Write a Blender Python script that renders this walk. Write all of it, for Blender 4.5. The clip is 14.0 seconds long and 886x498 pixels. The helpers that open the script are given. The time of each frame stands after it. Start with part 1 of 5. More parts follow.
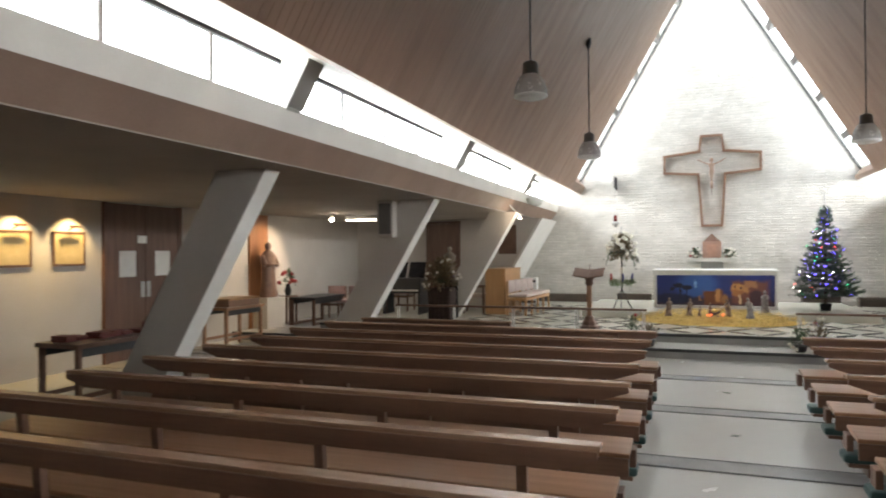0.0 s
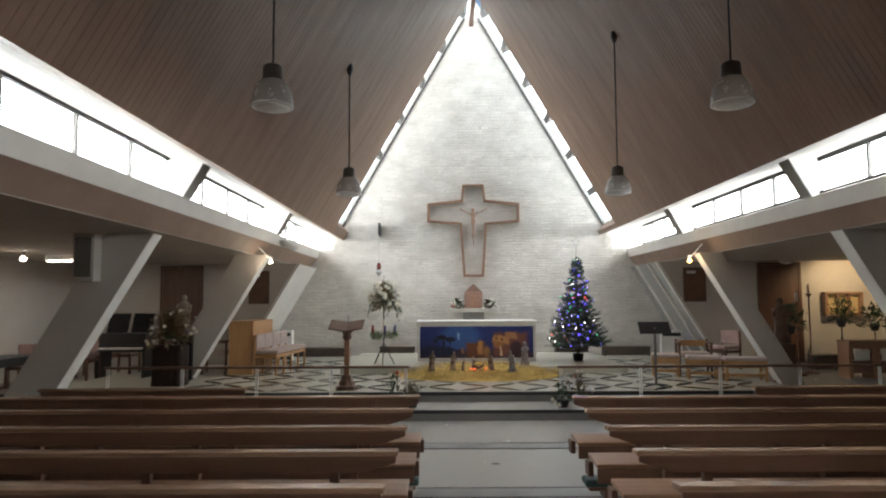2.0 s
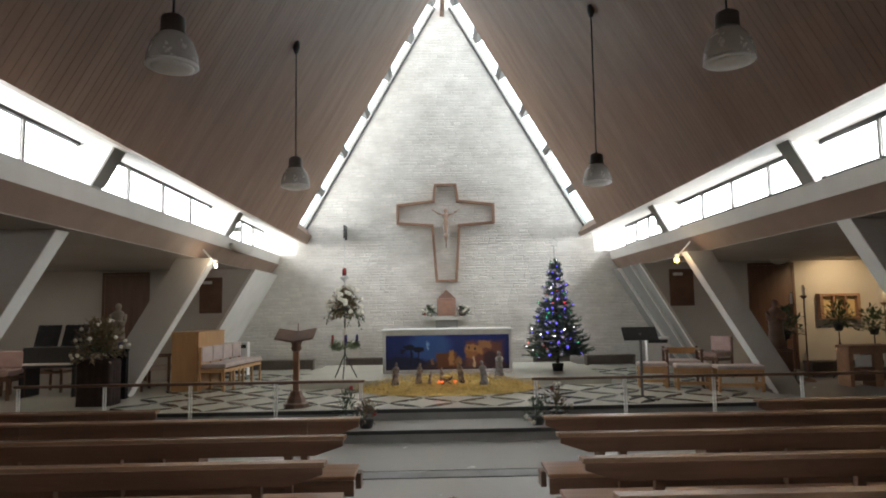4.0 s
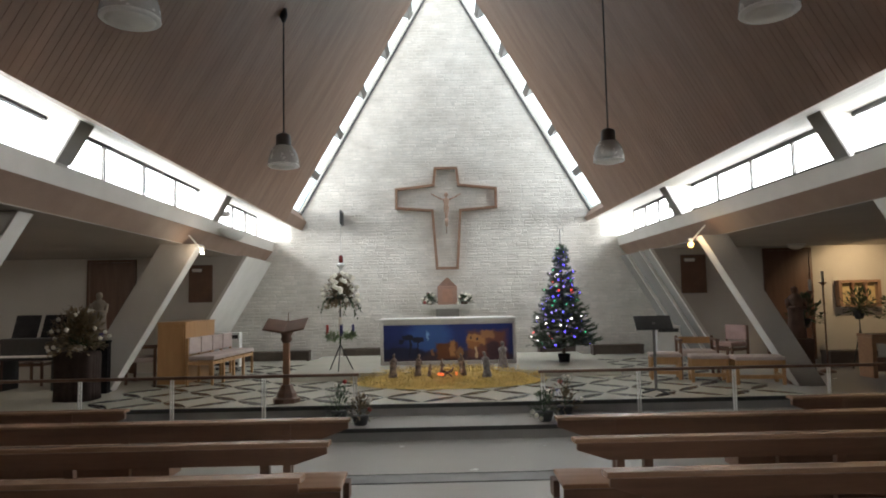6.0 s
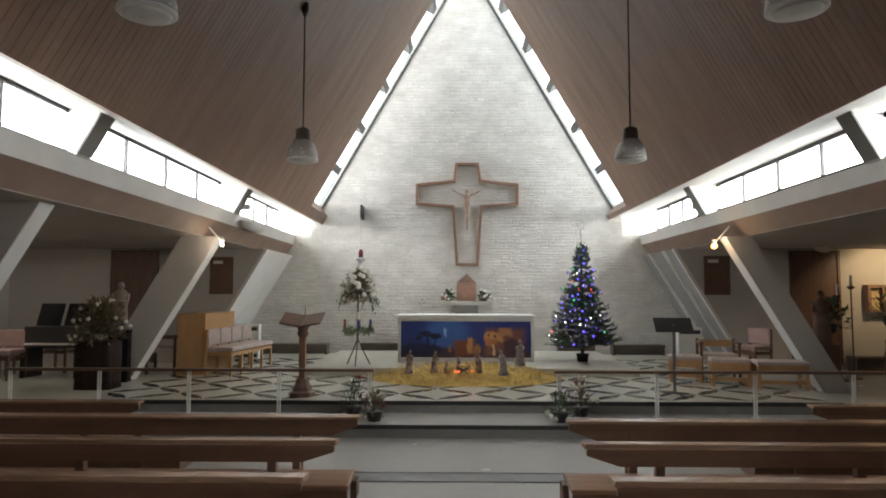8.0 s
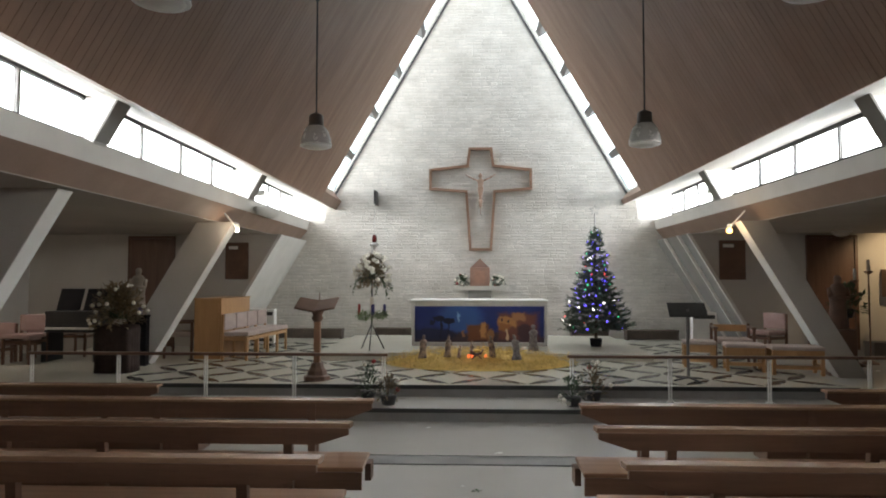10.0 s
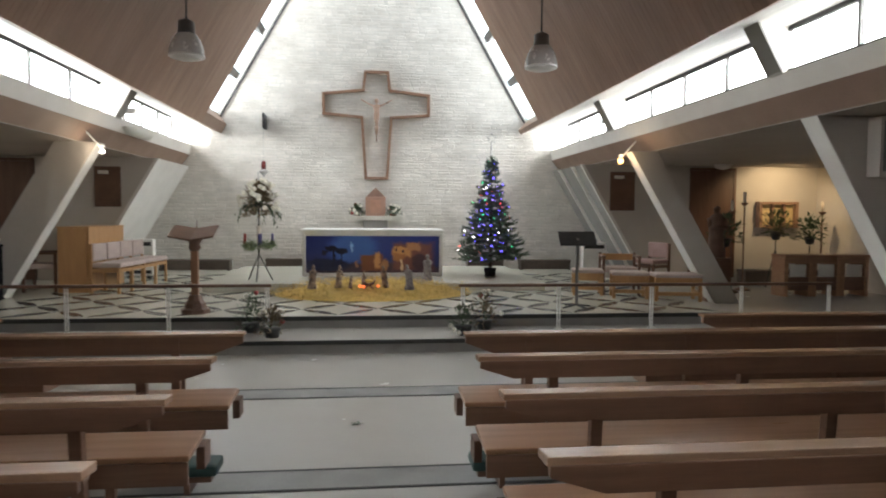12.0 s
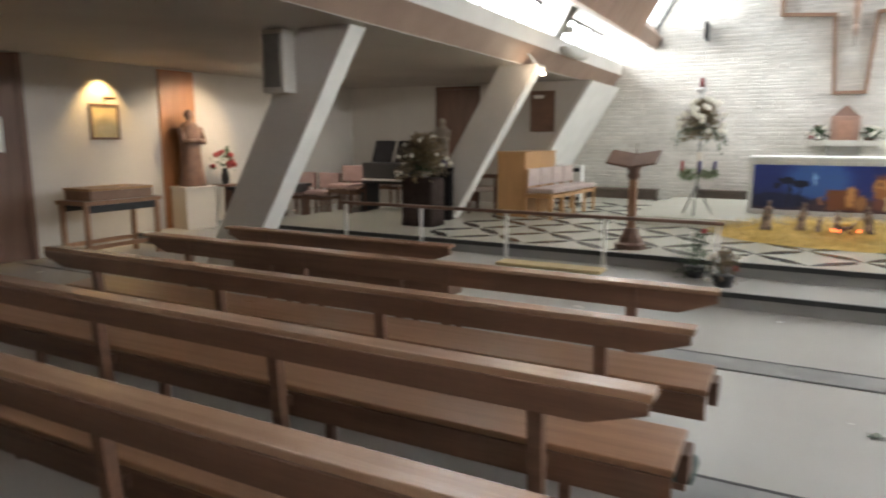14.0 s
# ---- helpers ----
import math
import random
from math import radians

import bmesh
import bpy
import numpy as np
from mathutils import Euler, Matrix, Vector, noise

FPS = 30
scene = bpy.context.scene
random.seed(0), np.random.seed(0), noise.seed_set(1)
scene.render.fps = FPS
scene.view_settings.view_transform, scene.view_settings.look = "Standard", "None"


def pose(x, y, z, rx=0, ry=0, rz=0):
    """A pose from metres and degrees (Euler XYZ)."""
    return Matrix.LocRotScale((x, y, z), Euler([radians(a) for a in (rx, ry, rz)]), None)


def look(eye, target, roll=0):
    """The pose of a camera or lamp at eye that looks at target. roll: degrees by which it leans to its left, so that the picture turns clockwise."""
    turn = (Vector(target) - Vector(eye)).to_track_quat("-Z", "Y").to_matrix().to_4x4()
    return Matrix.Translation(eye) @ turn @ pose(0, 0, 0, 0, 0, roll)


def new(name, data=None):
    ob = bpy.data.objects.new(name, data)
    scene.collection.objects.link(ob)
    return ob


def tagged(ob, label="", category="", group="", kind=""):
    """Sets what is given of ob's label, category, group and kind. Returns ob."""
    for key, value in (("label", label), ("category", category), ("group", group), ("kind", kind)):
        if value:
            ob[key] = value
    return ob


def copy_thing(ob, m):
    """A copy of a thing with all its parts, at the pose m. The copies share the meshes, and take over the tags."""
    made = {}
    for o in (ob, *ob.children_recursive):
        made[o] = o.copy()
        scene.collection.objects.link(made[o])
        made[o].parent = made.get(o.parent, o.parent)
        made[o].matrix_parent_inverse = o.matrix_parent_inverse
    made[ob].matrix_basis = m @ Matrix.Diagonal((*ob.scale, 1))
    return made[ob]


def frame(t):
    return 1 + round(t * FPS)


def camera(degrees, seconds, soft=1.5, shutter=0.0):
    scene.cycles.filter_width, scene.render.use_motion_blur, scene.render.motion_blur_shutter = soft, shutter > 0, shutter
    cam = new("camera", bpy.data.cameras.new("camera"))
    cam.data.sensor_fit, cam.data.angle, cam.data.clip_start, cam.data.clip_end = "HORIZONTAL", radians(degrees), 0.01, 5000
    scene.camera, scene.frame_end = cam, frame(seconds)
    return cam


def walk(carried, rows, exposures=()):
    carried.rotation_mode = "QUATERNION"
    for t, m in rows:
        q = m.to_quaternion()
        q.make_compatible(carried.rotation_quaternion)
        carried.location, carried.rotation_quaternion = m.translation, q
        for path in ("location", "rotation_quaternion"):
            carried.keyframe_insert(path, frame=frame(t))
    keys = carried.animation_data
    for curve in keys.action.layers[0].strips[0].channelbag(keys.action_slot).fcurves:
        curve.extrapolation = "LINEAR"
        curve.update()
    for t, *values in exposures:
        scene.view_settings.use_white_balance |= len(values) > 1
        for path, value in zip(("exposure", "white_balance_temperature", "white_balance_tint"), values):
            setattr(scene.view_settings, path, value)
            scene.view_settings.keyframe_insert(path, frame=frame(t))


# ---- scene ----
cam = camera(67.5, 14.0, soft=1.9, shutter=0.4)
PATH = [
    (0, (-0.576, -13.696, 1.621), (-1.26, -11.816, 1.63), -0.5),
    (0.5, (-0.677, -13.331, 1.605), (-1.214, -11.405, 1.642), 0.1),
    (1, (-0.72, -12.983, 1.615), (-1.205, -11.045, 1.705), -0.4),
    (1.5, (-0.69, -12.618, 1.608), (-0.901, -10.633, 1.732), 0.1),
    (2, (-0.63, -12.246, 1.604), (-0.635, -10.252, 1.76), -0.3),
    (2.2, (-0.643, -12.071, 1.607), (-0.629, -10.08, 1.795), -0.5),
    (4.3, (-0.25, -11.078, 1.524), (-0.208, -9.088, 1.71), -0.9),
    (4.5, (-0.232, -11.004, 1.536), (-0.19, -9.011, 1.693), -0.8),
    (5, (-0.261, -10.761, 1.521), (-0.205, -8.768, 1.677), -0.8),
    (5.5, (-0.292, -10.624, 1.53), (-0.235, -8.632, 1.705), -1.0),
    (6, (-0.274, -10.573, 1.522), (-0.238, -8.579, 1.675), -1.1),
    (6.5, (-0.231, -10.547, 1.525), (-0.217, -8.554, 1.686), -0.7),
    (7, (-0.237, -10.545, 1.545), (-0.245, -8.552, 1.715), -0.5),
    (7.5, (-0.207, -10.541, 1.529), (-0.231, -8.547, 1.682), -0.2),
    (8, (-0.203, -10.526, 1.552), (-0.237, -8.532, 1.69), 0.1),
    (10.3, (-0.196, -10.549, 1.555), (-0.282, -8.553, 1.646), 0.3),
    (10.5, (-0.22, -10.499, 1.545), (-0.318, -8.504, 1.636), 0.7),
    (11, (-0.207, -10.478, 1.508), (-0.332, -8.484, 1.59), 0.1),
    (11.5, (-0.109, -10.394, 1.499), (-0.221, -8.398, 1.556), -0.2),
    (12, (-0.049, -10.23, 1.493), (0.169, -8.245, 1.384), 0.4),
    (12.5, (-0.168, -9.86, 1.471), (0.094, -7.881, 1.347), 0.7),
    (13, (-0.227, -9.541, 1.445), (-0.48, -7.563, 1.294), -1.0),
    (13.5, (-0.31, -9.382, 1.452), (-0.907, -7.495, 1.165), -0.4),
    (14, (-0.585, -9.305, 1.453), (-1.511, -7.563, 1.122), 0.1),
]
walk(cam, [(t, look(eye, target, roll)) for t, eye, target, roll in PATH], exposures=[(0, 0.95), (0.5, 0.75), (1, 0.62), (2, 0.33), (6, 0.15), (11, 0.2), (12.2, 0.5), (13, 0.6), (13.5, 0.68), (14, 1.0)])

# ---- light ----
world = bpy.data.worlds.new("sky")
scene.world = world
world.use_nodes = True
sky = world.node_tree.nodes.new("ShaderNodeTexSky")
sky.sky_type = "NISHITA"
sky.sun_disc = False
sky.sun_elevation, sky.sun_rotation = radians(30), radians(200)
world.node_tree.links.new(sky.outputs[0], world.node_tree.nodes["Background"].inputs[0])
world.node_tree.nodes["Background"].inputs[1].default_value = 0.12


def area_light(name, eye, target, w, h, power, color, roll=0):
    data = bpy.data.lights.new(name, "AREA")
    data.shape, data.size, data.size_y, data.energy, data.color = "RECTANGLE", w, h, power, color
    ob = new(name, data)
    ob.matrix_world = look(eye, target, roll)
    return ob


def spot_light(name, eye, target, power, color, angle, radius=0.03, blend=0.6):
    data = bpy.data.lights.new(name, "SPOT")
    data.energy, data.color, data.spot_size, data.spot_blend, data.shadow_soft_size = power, color, radians(angle), blend, radius
    ob = new(name, data)
    ob.matrix_world = look(eye, target)
    return ob


def point_light(name, eye, power, color, radius=0.04):
    data = bpy.data.lights.new(name, "POINT")
    data.energy, data.color, data.shadow_soft_size = power, color, radius
    ob = new(name, data)
    ob.location = eye
    return ob


# Plan: x across the nave, y towards the altar wall, z up from the nave floor.
CX = 0.07
WALL_Y, END_Y, BACK_Y = 4.09, 1.95, -16.5
XL, XR = -8.66, 8.66
AISLE_Z = 2.42
SLOPE = 1.735
APEX_Z = 8.66
ROOF_END = 2.42
BAYS = (4.09, -0.1, -4.5, -8.9, -13.2, BACK_Y)

DAY = (0.96, 0.985, 1.0)
for s in (-1, 1):
    area_light("clerestory_daylight", (CX + s * 4.75, -4.2, 3.42), (CX + s * 3.75, -4.2, 2.72), 25, 0.95, 800, DAY)
    # small extra lamp, added to whiten the clerestory's open end past the altar wall
    area_light("clerestory_daylight", (CX + s * 3.9, WALL_Y + 0.16, 3.2), (CX + s * 3.9, 0, 3.0), 0.9, 0.62, 6, DAY)
    # daylight over the glazed slot beside the altar wall
    mid = Vector((CX + s * 1.62, 3.28, APEX_Z - 1.62 * SLOPE + 0.62))
    inward = Vector((-s * SLOPE, 0, -1)).normalized()
    lamp = area_light("slot_daylight", mid, mid + inward, 1.7, 7.4, 102, (0.92, 0.972, 1.0))
    up = Vector((-s, 0, SLOPE)).normalized()
    z = -inward
    x = up.cross(z)
    lamp.matrix_world = Matrix.Translation(mid) @ Matrix((x, up, z)).transposed().to_4x4()
# electric lamps
point_light("aisle_spot_bulb", (-3.65, -0.92, 2.28), 3.5, (1.0, 0.83, 0.62))
point_light("amber_spot_bulb", (3.68, -0.76, 2.28), 3.5, (1.0, 0.72, 0.42))
spot_light("statue_spot_beam", (-7.3, -1.85, 2.3), (-8.5, -2.2, 1.4), 95, (1.0, 0.8, 0.55), 75)
area_light("ceiling_tube_glow", (-7.05, -1.0, 2.28), (-7.3, -0.8, 1.0), 0.6, 0.08, 8, (1.0, 0.93, 0.82))
spot_light("picture_lamp_beam", (-8.45, -3.62, 2.25), (-8.66, -3.62, 1.8), 26, (1.0, 0.68, 0.28), 95)
for y in (-6.78, -7.6):
    spot_light("picture_lamp_beam", (-8.4, y, 2.25), (-8.66, y, 1.5), 34, (1.0, 0.72, 0.32), 95)
spot_light("aumbry_lamp_beam", (7.7, 0.95, 2.36), (7.8, 1.95, 1.3), 48, (1.0, 0.74, 0.42), 130)


# ---- materials ----
def mat(name, a, b=None, scale=6.0, rough=0.6, metal=0.0, bump=0.1, stretch=(1, 1, 1), fine=60.0, spread=0.5, spec=0.5, pieces=0.0, coat=0.0, uneven=0.1):
    """A surface with a coarse and a fine variation between two colours, uneven gloss and a little relief."""
    b = b or tuple(c * 0.78 for c in a)
    m = bpy.data.materials.new(name)
    m.use_nodes = True
    nt = m.node_tree
    N, L = nt.nodes.new, nt.links.new
    p = nt.nodes["Principled BSDF"]
    co = N("ShaderNodeTexCoord")
    mp = N("ShaderNodeMapping")
    mp.inputs["Scale"].default_value = stretch
    L(co.outputs["Object"], mp.inputs["Vector"])
    n1 = N("ShaderNodeTexNoise")
    n1.inputs["Scale"].default_value, n1.inputs["Detail"].default_value = scale, 5
    n2 = N("ShaderNodeTexNoise")
    n2.inputs["Scale"].default_value, n2.inputs["Detail"].default_value = fine, 4
    L(mp.outputs[0], n1.inputs["Vector"])
    L(mp.outputs[0], n2.inputs["Vector"])
    add = N("ShaderNodeMath")
    add.operation = "MULTIPLY_ADD"
    add.inputs[1].default_value = 0.4
    L(n2.outputs["Fac"], add.inputs[0])
    L(n1.outputs["Fac"], add.inputs[2])
    rng = N("ShaderNodeMapRange")
    rng.inputs["From Min"].default_value, rng.inputs["From Max"].default_value = 0.7 - spread / 2, 0.7 + spread / 2
    L(add.outputs[0], rng.inputs["Value"])
    mix = N("ShaderNodeMix")
    mix.data_type = "RGBA"
    mix.inputs["A"].default_value, mix.inputs["B"].default_value = (*a, 1), (*b, 1)
    L(rng.outputs[0], mix.inputs["Factor"])
    out = mix.outputs["Result"]
    if pieces:
        geo, info, sm = N("ShaderNodeNewGeometry"), N("ShaderNodeObjectInfo"), N("ShaderNodeMath")
        sm.operation = "ADD"
        L(geo.outputs["Random Per Island"], sm.inputs[0])
        L(info.outputs["Random"], sm.inputs[1])
        fr = N("ShaderNodeMath")
        fr.operation = "FRACT"
        L(sm.outputs[0], fr.inputs[0])
        mr = N("ShaderNodeMapRange")
        mr.inputs["To Min"].default_value, mr.inputs["To Max"].default_value = 1 - pieces, 1 + pieces * 0.6
        L(fr.outputs[0], mr.inputs["Value"])
        hs = N("ShaderNodeHueSaturation")
        L(mr.outputs[0], hs.inputs["Value"])
        L(out, hs.inputs["Color"])
        out = hs.outputs[0]
    L(out, p.inputs["Base Color"])
    rr = N("ShaderNodeMapRange")
    rr.inputs["To Min"].default_value, rr.inputs["To Max"].default_value = max(0.03, rough - uneven), min(1, rough + uneven)
    L(n1.outputs["Fac"], rr.inputs["Value"])
    L(rr.outputs[0], p.inputs["Roughness"])
    p.inputs["Metallic"].default_value = metal
    p.inputs["Specular IOR Level"].default_value = spec
    p.inputs["Coat Weight"].default_value = coat
    if bump:
        bp = N("ShaderNodeBump")
        bp.inputs["Strength"].default_value, bp.inputs["Distance"].default_value = bump, 0.01
        L(add.outputs[0], bp.inputs["Height"])
        L(bp.outputs[0], p.inputs["Normal"])
    return m


def glow(name, col, strength):
    m = bpy.data.materials.new(name)
    m.use_nodes = True
    p = m.node_tree.nodes["Principled BSDF"]
    p.inputs["Base Color"].default_value = (*col, 1)
    p.inputs["Emission Color"].default_value = (*col, 1)
    p.inputs["Emission Strength"].default_value = strength
    return m


def glass(name):
    m = bpy.data.materials.new(name)
    m.use_nodes = True
    p = m.node_tree.nodes["Principled BSDF"]
    p.inputs["Base Color"].default_value = (0.95, 0.98, 0.97, 1)
    p.inputs["Transmission Weight"].default_value = 1
    p.inputs["Roughness"].default_value = 0.02
    p.inputs["IOR"].default_value = 1.2
    return m


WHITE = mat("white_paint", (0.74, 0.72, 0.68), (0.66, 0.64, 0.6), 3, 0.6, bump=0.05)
PLASTER = mat("wall_plaster", (0.54, 0.495, 0.445), (0.46, 0.42, 0.375), 1.2, 0.75, bump=0.12)
REVEAL = mat("window_reveal_paint", (0.52, 0.5, 0.46), (0.45, 0.43, 0.4), 1.5, 0.7, bump=0.05)
CEIL = mat("ceiling_paint", (0.42, 0.37, 0.325), (0.35, 0.31, 0.27), 0.8, 0.8, bump=0.05)
BRICK = mat("painted_brick", (0.72, 0.685, 0.635), (0.53, 0.5, 0.455), 2.6, 0.85, bump=1.0, fine=36, stretch=(0.8, 1, 1.3), pieces=0.07, spread=0.42)
MORTAR = mat("painted_mortar", (0.66, 0.64, 0.6), (0.52, 0.5, 0.46), 4, 0.85, bump=0.6)
ROOFWOOD = mat("roof_boards", (0.31, 0.18, 0.118), (0.225, 0.128, 0.082), 0.9, 0.5, bump=0.06, fine=12, stretch=(1, 5, 1), pieces=0.05)
SOFFIT = mat("brown_soffit", (0.3, 0.2, 0.15), (0.23, 0.155, 0.115), 2, 0.6)
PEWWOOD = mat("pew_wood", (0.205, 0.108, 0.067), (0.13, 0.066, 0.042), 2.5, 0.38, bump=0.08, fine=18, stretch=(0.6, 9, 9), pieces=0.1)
# glossier pew wood, its base lightened for the windows' highlight on the caps
CAPWOOD = mat("highlit_cap_wood", (0.38, 0.235, 0.155), (0.27, 0.16, 0.1), 2.5, 0.24, bump=0.05, fine=18, stretch=(0.6, 9, 9), pieces=0.08)
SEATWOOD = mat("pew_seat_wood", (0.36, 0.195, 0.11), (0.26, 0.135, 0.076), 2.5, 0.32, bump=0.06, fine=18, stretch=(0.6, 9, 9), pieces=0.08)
FLOORM = mat("floor_terrazzo", (0.5, 0.48, 0.445), (0.465, 0.446, 0.412), 3.0, 0.27, bump=0.0, fine=140, spread=0.8, uneven=0.01)
STRIPE = mat("grey_tile", (0.27, 0.265, 0.255), (0.2, 0.2, 0.195), 3, 0.35, bump=0.03)
RISER = mat("grey_riser", (0.3, 0.29, 0.27), (0.23, 0.22, 0.21), 4, 0.5)
BLACK = mat("black_nosing", (0.02, 0.02, 0.02), (0.035, 0.035, 0.035), 8, 0.5)
DAISM = mat("cream_marble", (0.6, 0.58, 0.5), (0.5, 0.48, 0.41), 2, 0.2, bump=0.01)
INLAY = mat("dark_slate_inlay", (0.075, 0.08, 0.075), (0.045, 0.05, 0.047), 6, 0.25, bump=0.02, pieces=0.2)
STONE = mat("altar_stone", (0.62, 0.6, 0.55), (0.52, 0.5, 0.45), 5, 0.5, bump=0.15)
CLOTH = mat("white_linen", (0.8, 0.79, 0.76), (0.7, 0.69, 0.66), 12, 0.85, bump=0.2)
DOORM = mat("dark_door_wood", (0.16, 0.08, 0.05), (0.105, 0.05, 0.03), 2, 0.45, fine=20, stretch=(8, 8, 0.7))
PANEL = mat("orange_wood_panel", (0.42, 0.18, 0.07), (0.3, 0.125, 0.048), 2, 0.4, fine=20, stretch=(8, 8, 0.7))
CROSSW = mat("cross_wood", (0.3, 0.175, 0.11), (0.22, 0.125, 0.08), 4, 0.5, fine=30)
OAK = mat("light_oak", (0.5, 0.28, 0.12), (0.4, 0.215, 0.09), 2, 0.4, fine=18, stretch=(7, 7, 0.8))
BROWNW = mat("brown_wood", (0.17, 0.088, 0.055), (0.1, 0.052, 0.033), 4, 0.4, fine=30)
PINK = mat("pink_upholstery", (0.5, 0.41, 0.37), (0.42, 0.34, 0.31), 9, 0.9, bump=0.3)
GREENV = mat("green_vinyl", (0.035, 0.085, 0.08), (0.025, 0.06, 0.057), 9, 0.45)
BLACKM = mat("black_metal", (0.02, 0.02, 0.022), (0.035, 0.034, 0.034), 20, 0.45)
BLACKC = mat("black_cloth", (0.01, 0.009, 0.01), (0.018, 0.016, 0.017), 10, 0.95, bump=0.4, spec=0.12)
STEEL = mat("brushed_steel", (0.5, 0.49, 0.47), (0.4, 0.39, 0.37), 12, 0.32, metal=0.85)
GREYM = mat("grey_metal", (0.2, 0.19, 0.18), (0.15, 0.14, 0.135), 12, 0.5, metal=0.3)
WHITEM = mat("white_enamel", (0.78, 0.77, 0.74), (0.7, 0.69, 0.66), 5, 0.4)
NEEDLE = mat("fir_needles", (0.15, 0.21, 0.14), (0.08, 0.12, 0.075), 6, 0.6, pieces=0.3)
LEAF = mat("dark_leaves", (0.06, 0.1, 0.04), (0.035, 0.06, 0.03), 8, 0.5, pieces=0.35)
DRYLEAF = mat("bronze_leaves", (0.24, 0.17, 0.09), (0.14, 0.1, 0.055), 8, 0.55, pieces=0.3)
BARK = mat("bark", (0.1, 0.07, 0.05), (0.06, 0.043, 0.03), 12, 0.85, bump=0.6)
PETAL = mat("white_petals", (0.8, 0.77, 0.68), (0.7, 0.66, 0.56), 20, 0.6)
REDP = mat("red_petals", (0.4, 0.03, 0.03), (0.28, 0.02, 0.025), 20, 0.5)
BENCHW = mat("aged_bench_wood", (0.13, 0.1, 0.08), (0.08, 0.062, 0.05), 4, 0.55, fine=30)
STRAW = mat("straw", (0.66, 0.47, 0.13), (0.46, 0.31, 0.08), 9, 0.8, bump=0.3, pieces=0.35)
TERRA = mat("pink_sandstone", (0.42, 0.25, 0.19), (0.34, 0.2, 0.15), 9, 0.7, bump=0.3)
DARKBRONZE = mat("dark_bronze", (0.22, 0.12, 0.08), (0.12, 0.065, 0.045), 8, 0.45)
PALELEAF = mat("pale_green_leaves", (0.2, 0.26, 0.12), (0.12, 0.17, 0.08), 8, 0.5, pieces=0.3)
# darkened grey; carries the shade of the right slanting wall in its colour
GREYWALL = mat("darkened_wall_grey", (0.3, 0.29, 0.27), (0.25, 0.24, 0.225), 1.5, 0.8, bump=0.1)
FIG = mat("painted_plaster", (0.36, 0.25, 0.17), (0.07, 0.045, 0.035), 16, 0.6, bump=0.2, spread=0.25)
FIGW = mat("pale_plaster", (0.62, 0.55, 0.46), (0.5, 0.43, 0.35), 14, 0.6, bump=0.2)
FIGD = mat("grey_plaster", (0.34, 0.3, 0.28), (0.07, 0.06, 0.06), 24, 0.6, bump=0.2)
REDWAX = mat("red_wax", (0.38, 0.04, 0.03), (0.3, 0.03, 0.02), 10, 0.4)
PURPLEWAX = mat("purple_wax", (0.05, 0.04, 0.18), (0.035, 0.03, 0.13), 10, 0.4)
PAPER = mat("paper", (0.72, 0.7, 0.66), (0.64, 0.62, 0.58), 8, 0.8)
CREAMP = mat("cream_print", (0.6, 0.47, 0.25), (0.48, 0.36, 0.18), 9, 0.6)
REDBOOK = mat("red_book_covers", (0.22, 0.06, 0.045), (0.15, 0.04, 0.03), 12, 0.6)
GLASS = glass("window_glass")
SHADE = mat("ribbed_glass", (0.78, 0.76, 0.73), (0.66, 0.64, 0.62), 14, 0.25, metal=0.0)
SHADE.node_tree.nodes["Principled BSDF"].inputs["Transmission Weight"].default_value = 0.3
NIGHT = mat("night_blue_paint", (0.03, 0.045, 0.2), (0.016, 0.024, 0.11), 2.2, 0.35, bump=0.02, fine=9)
BULB = glow("warm_bulb", (1.0, 0.9, 0.72), 30)
AMBERBULB = glow("amber_bulb", (1.0, 0.5, 0.14), 5)
TUBE = glow("tube_glow", (1.0, 0.94, 0.82), 5)
FLAME = glow("orange_lamp", (1.0, 0.13, 0.03), 3.5)


# ---- mesh helpers ----
def add_box(bm, x0, y0, z0, x1, y1, z1, m=None):
    vs = [bm.verts.new(c) for c in ((x0, y0, z0), (x1, y0, z0), (x1, y1, z0), (x0, y1, z0), (x0, y0, z1), (x1, y0, z1), (x1, y1, z1), (x0, y1, z1))]
    for f in ((0, 3, 2, 1), (4, 5, 6, 7), (0, 1, 5, 4), (1, 2, 6, 5), (2, 3, 7, 6), (3, 0, 4, 7)):
        bm.faces.new([vs[i] for i in f])
    if m is not None:
        bmesh.ops.transform(bm, matrix=m, verts=vs)
    return vs


def add_prism(bm, outline, y0, y1, m=None):
    """A prism of an outline in x and z, from y0 to y1."""
    a = [bm.verts.new((x, y0, z)) for x, z in outline]
    b = [bm.verts.new((x, y1, z)) for x, z in outline]
    n = len(outline)
    bm.faces.new(a)
    bm.faces.new(b[::-1])
    for i in range(n):
        bm.faces.new((a[i], b[i], b[(i + 1) % n], a[(i + 1) % n]))
    if m is not None:
        bmesh.ops.transform(bm, matrix=m, verts=a + b)


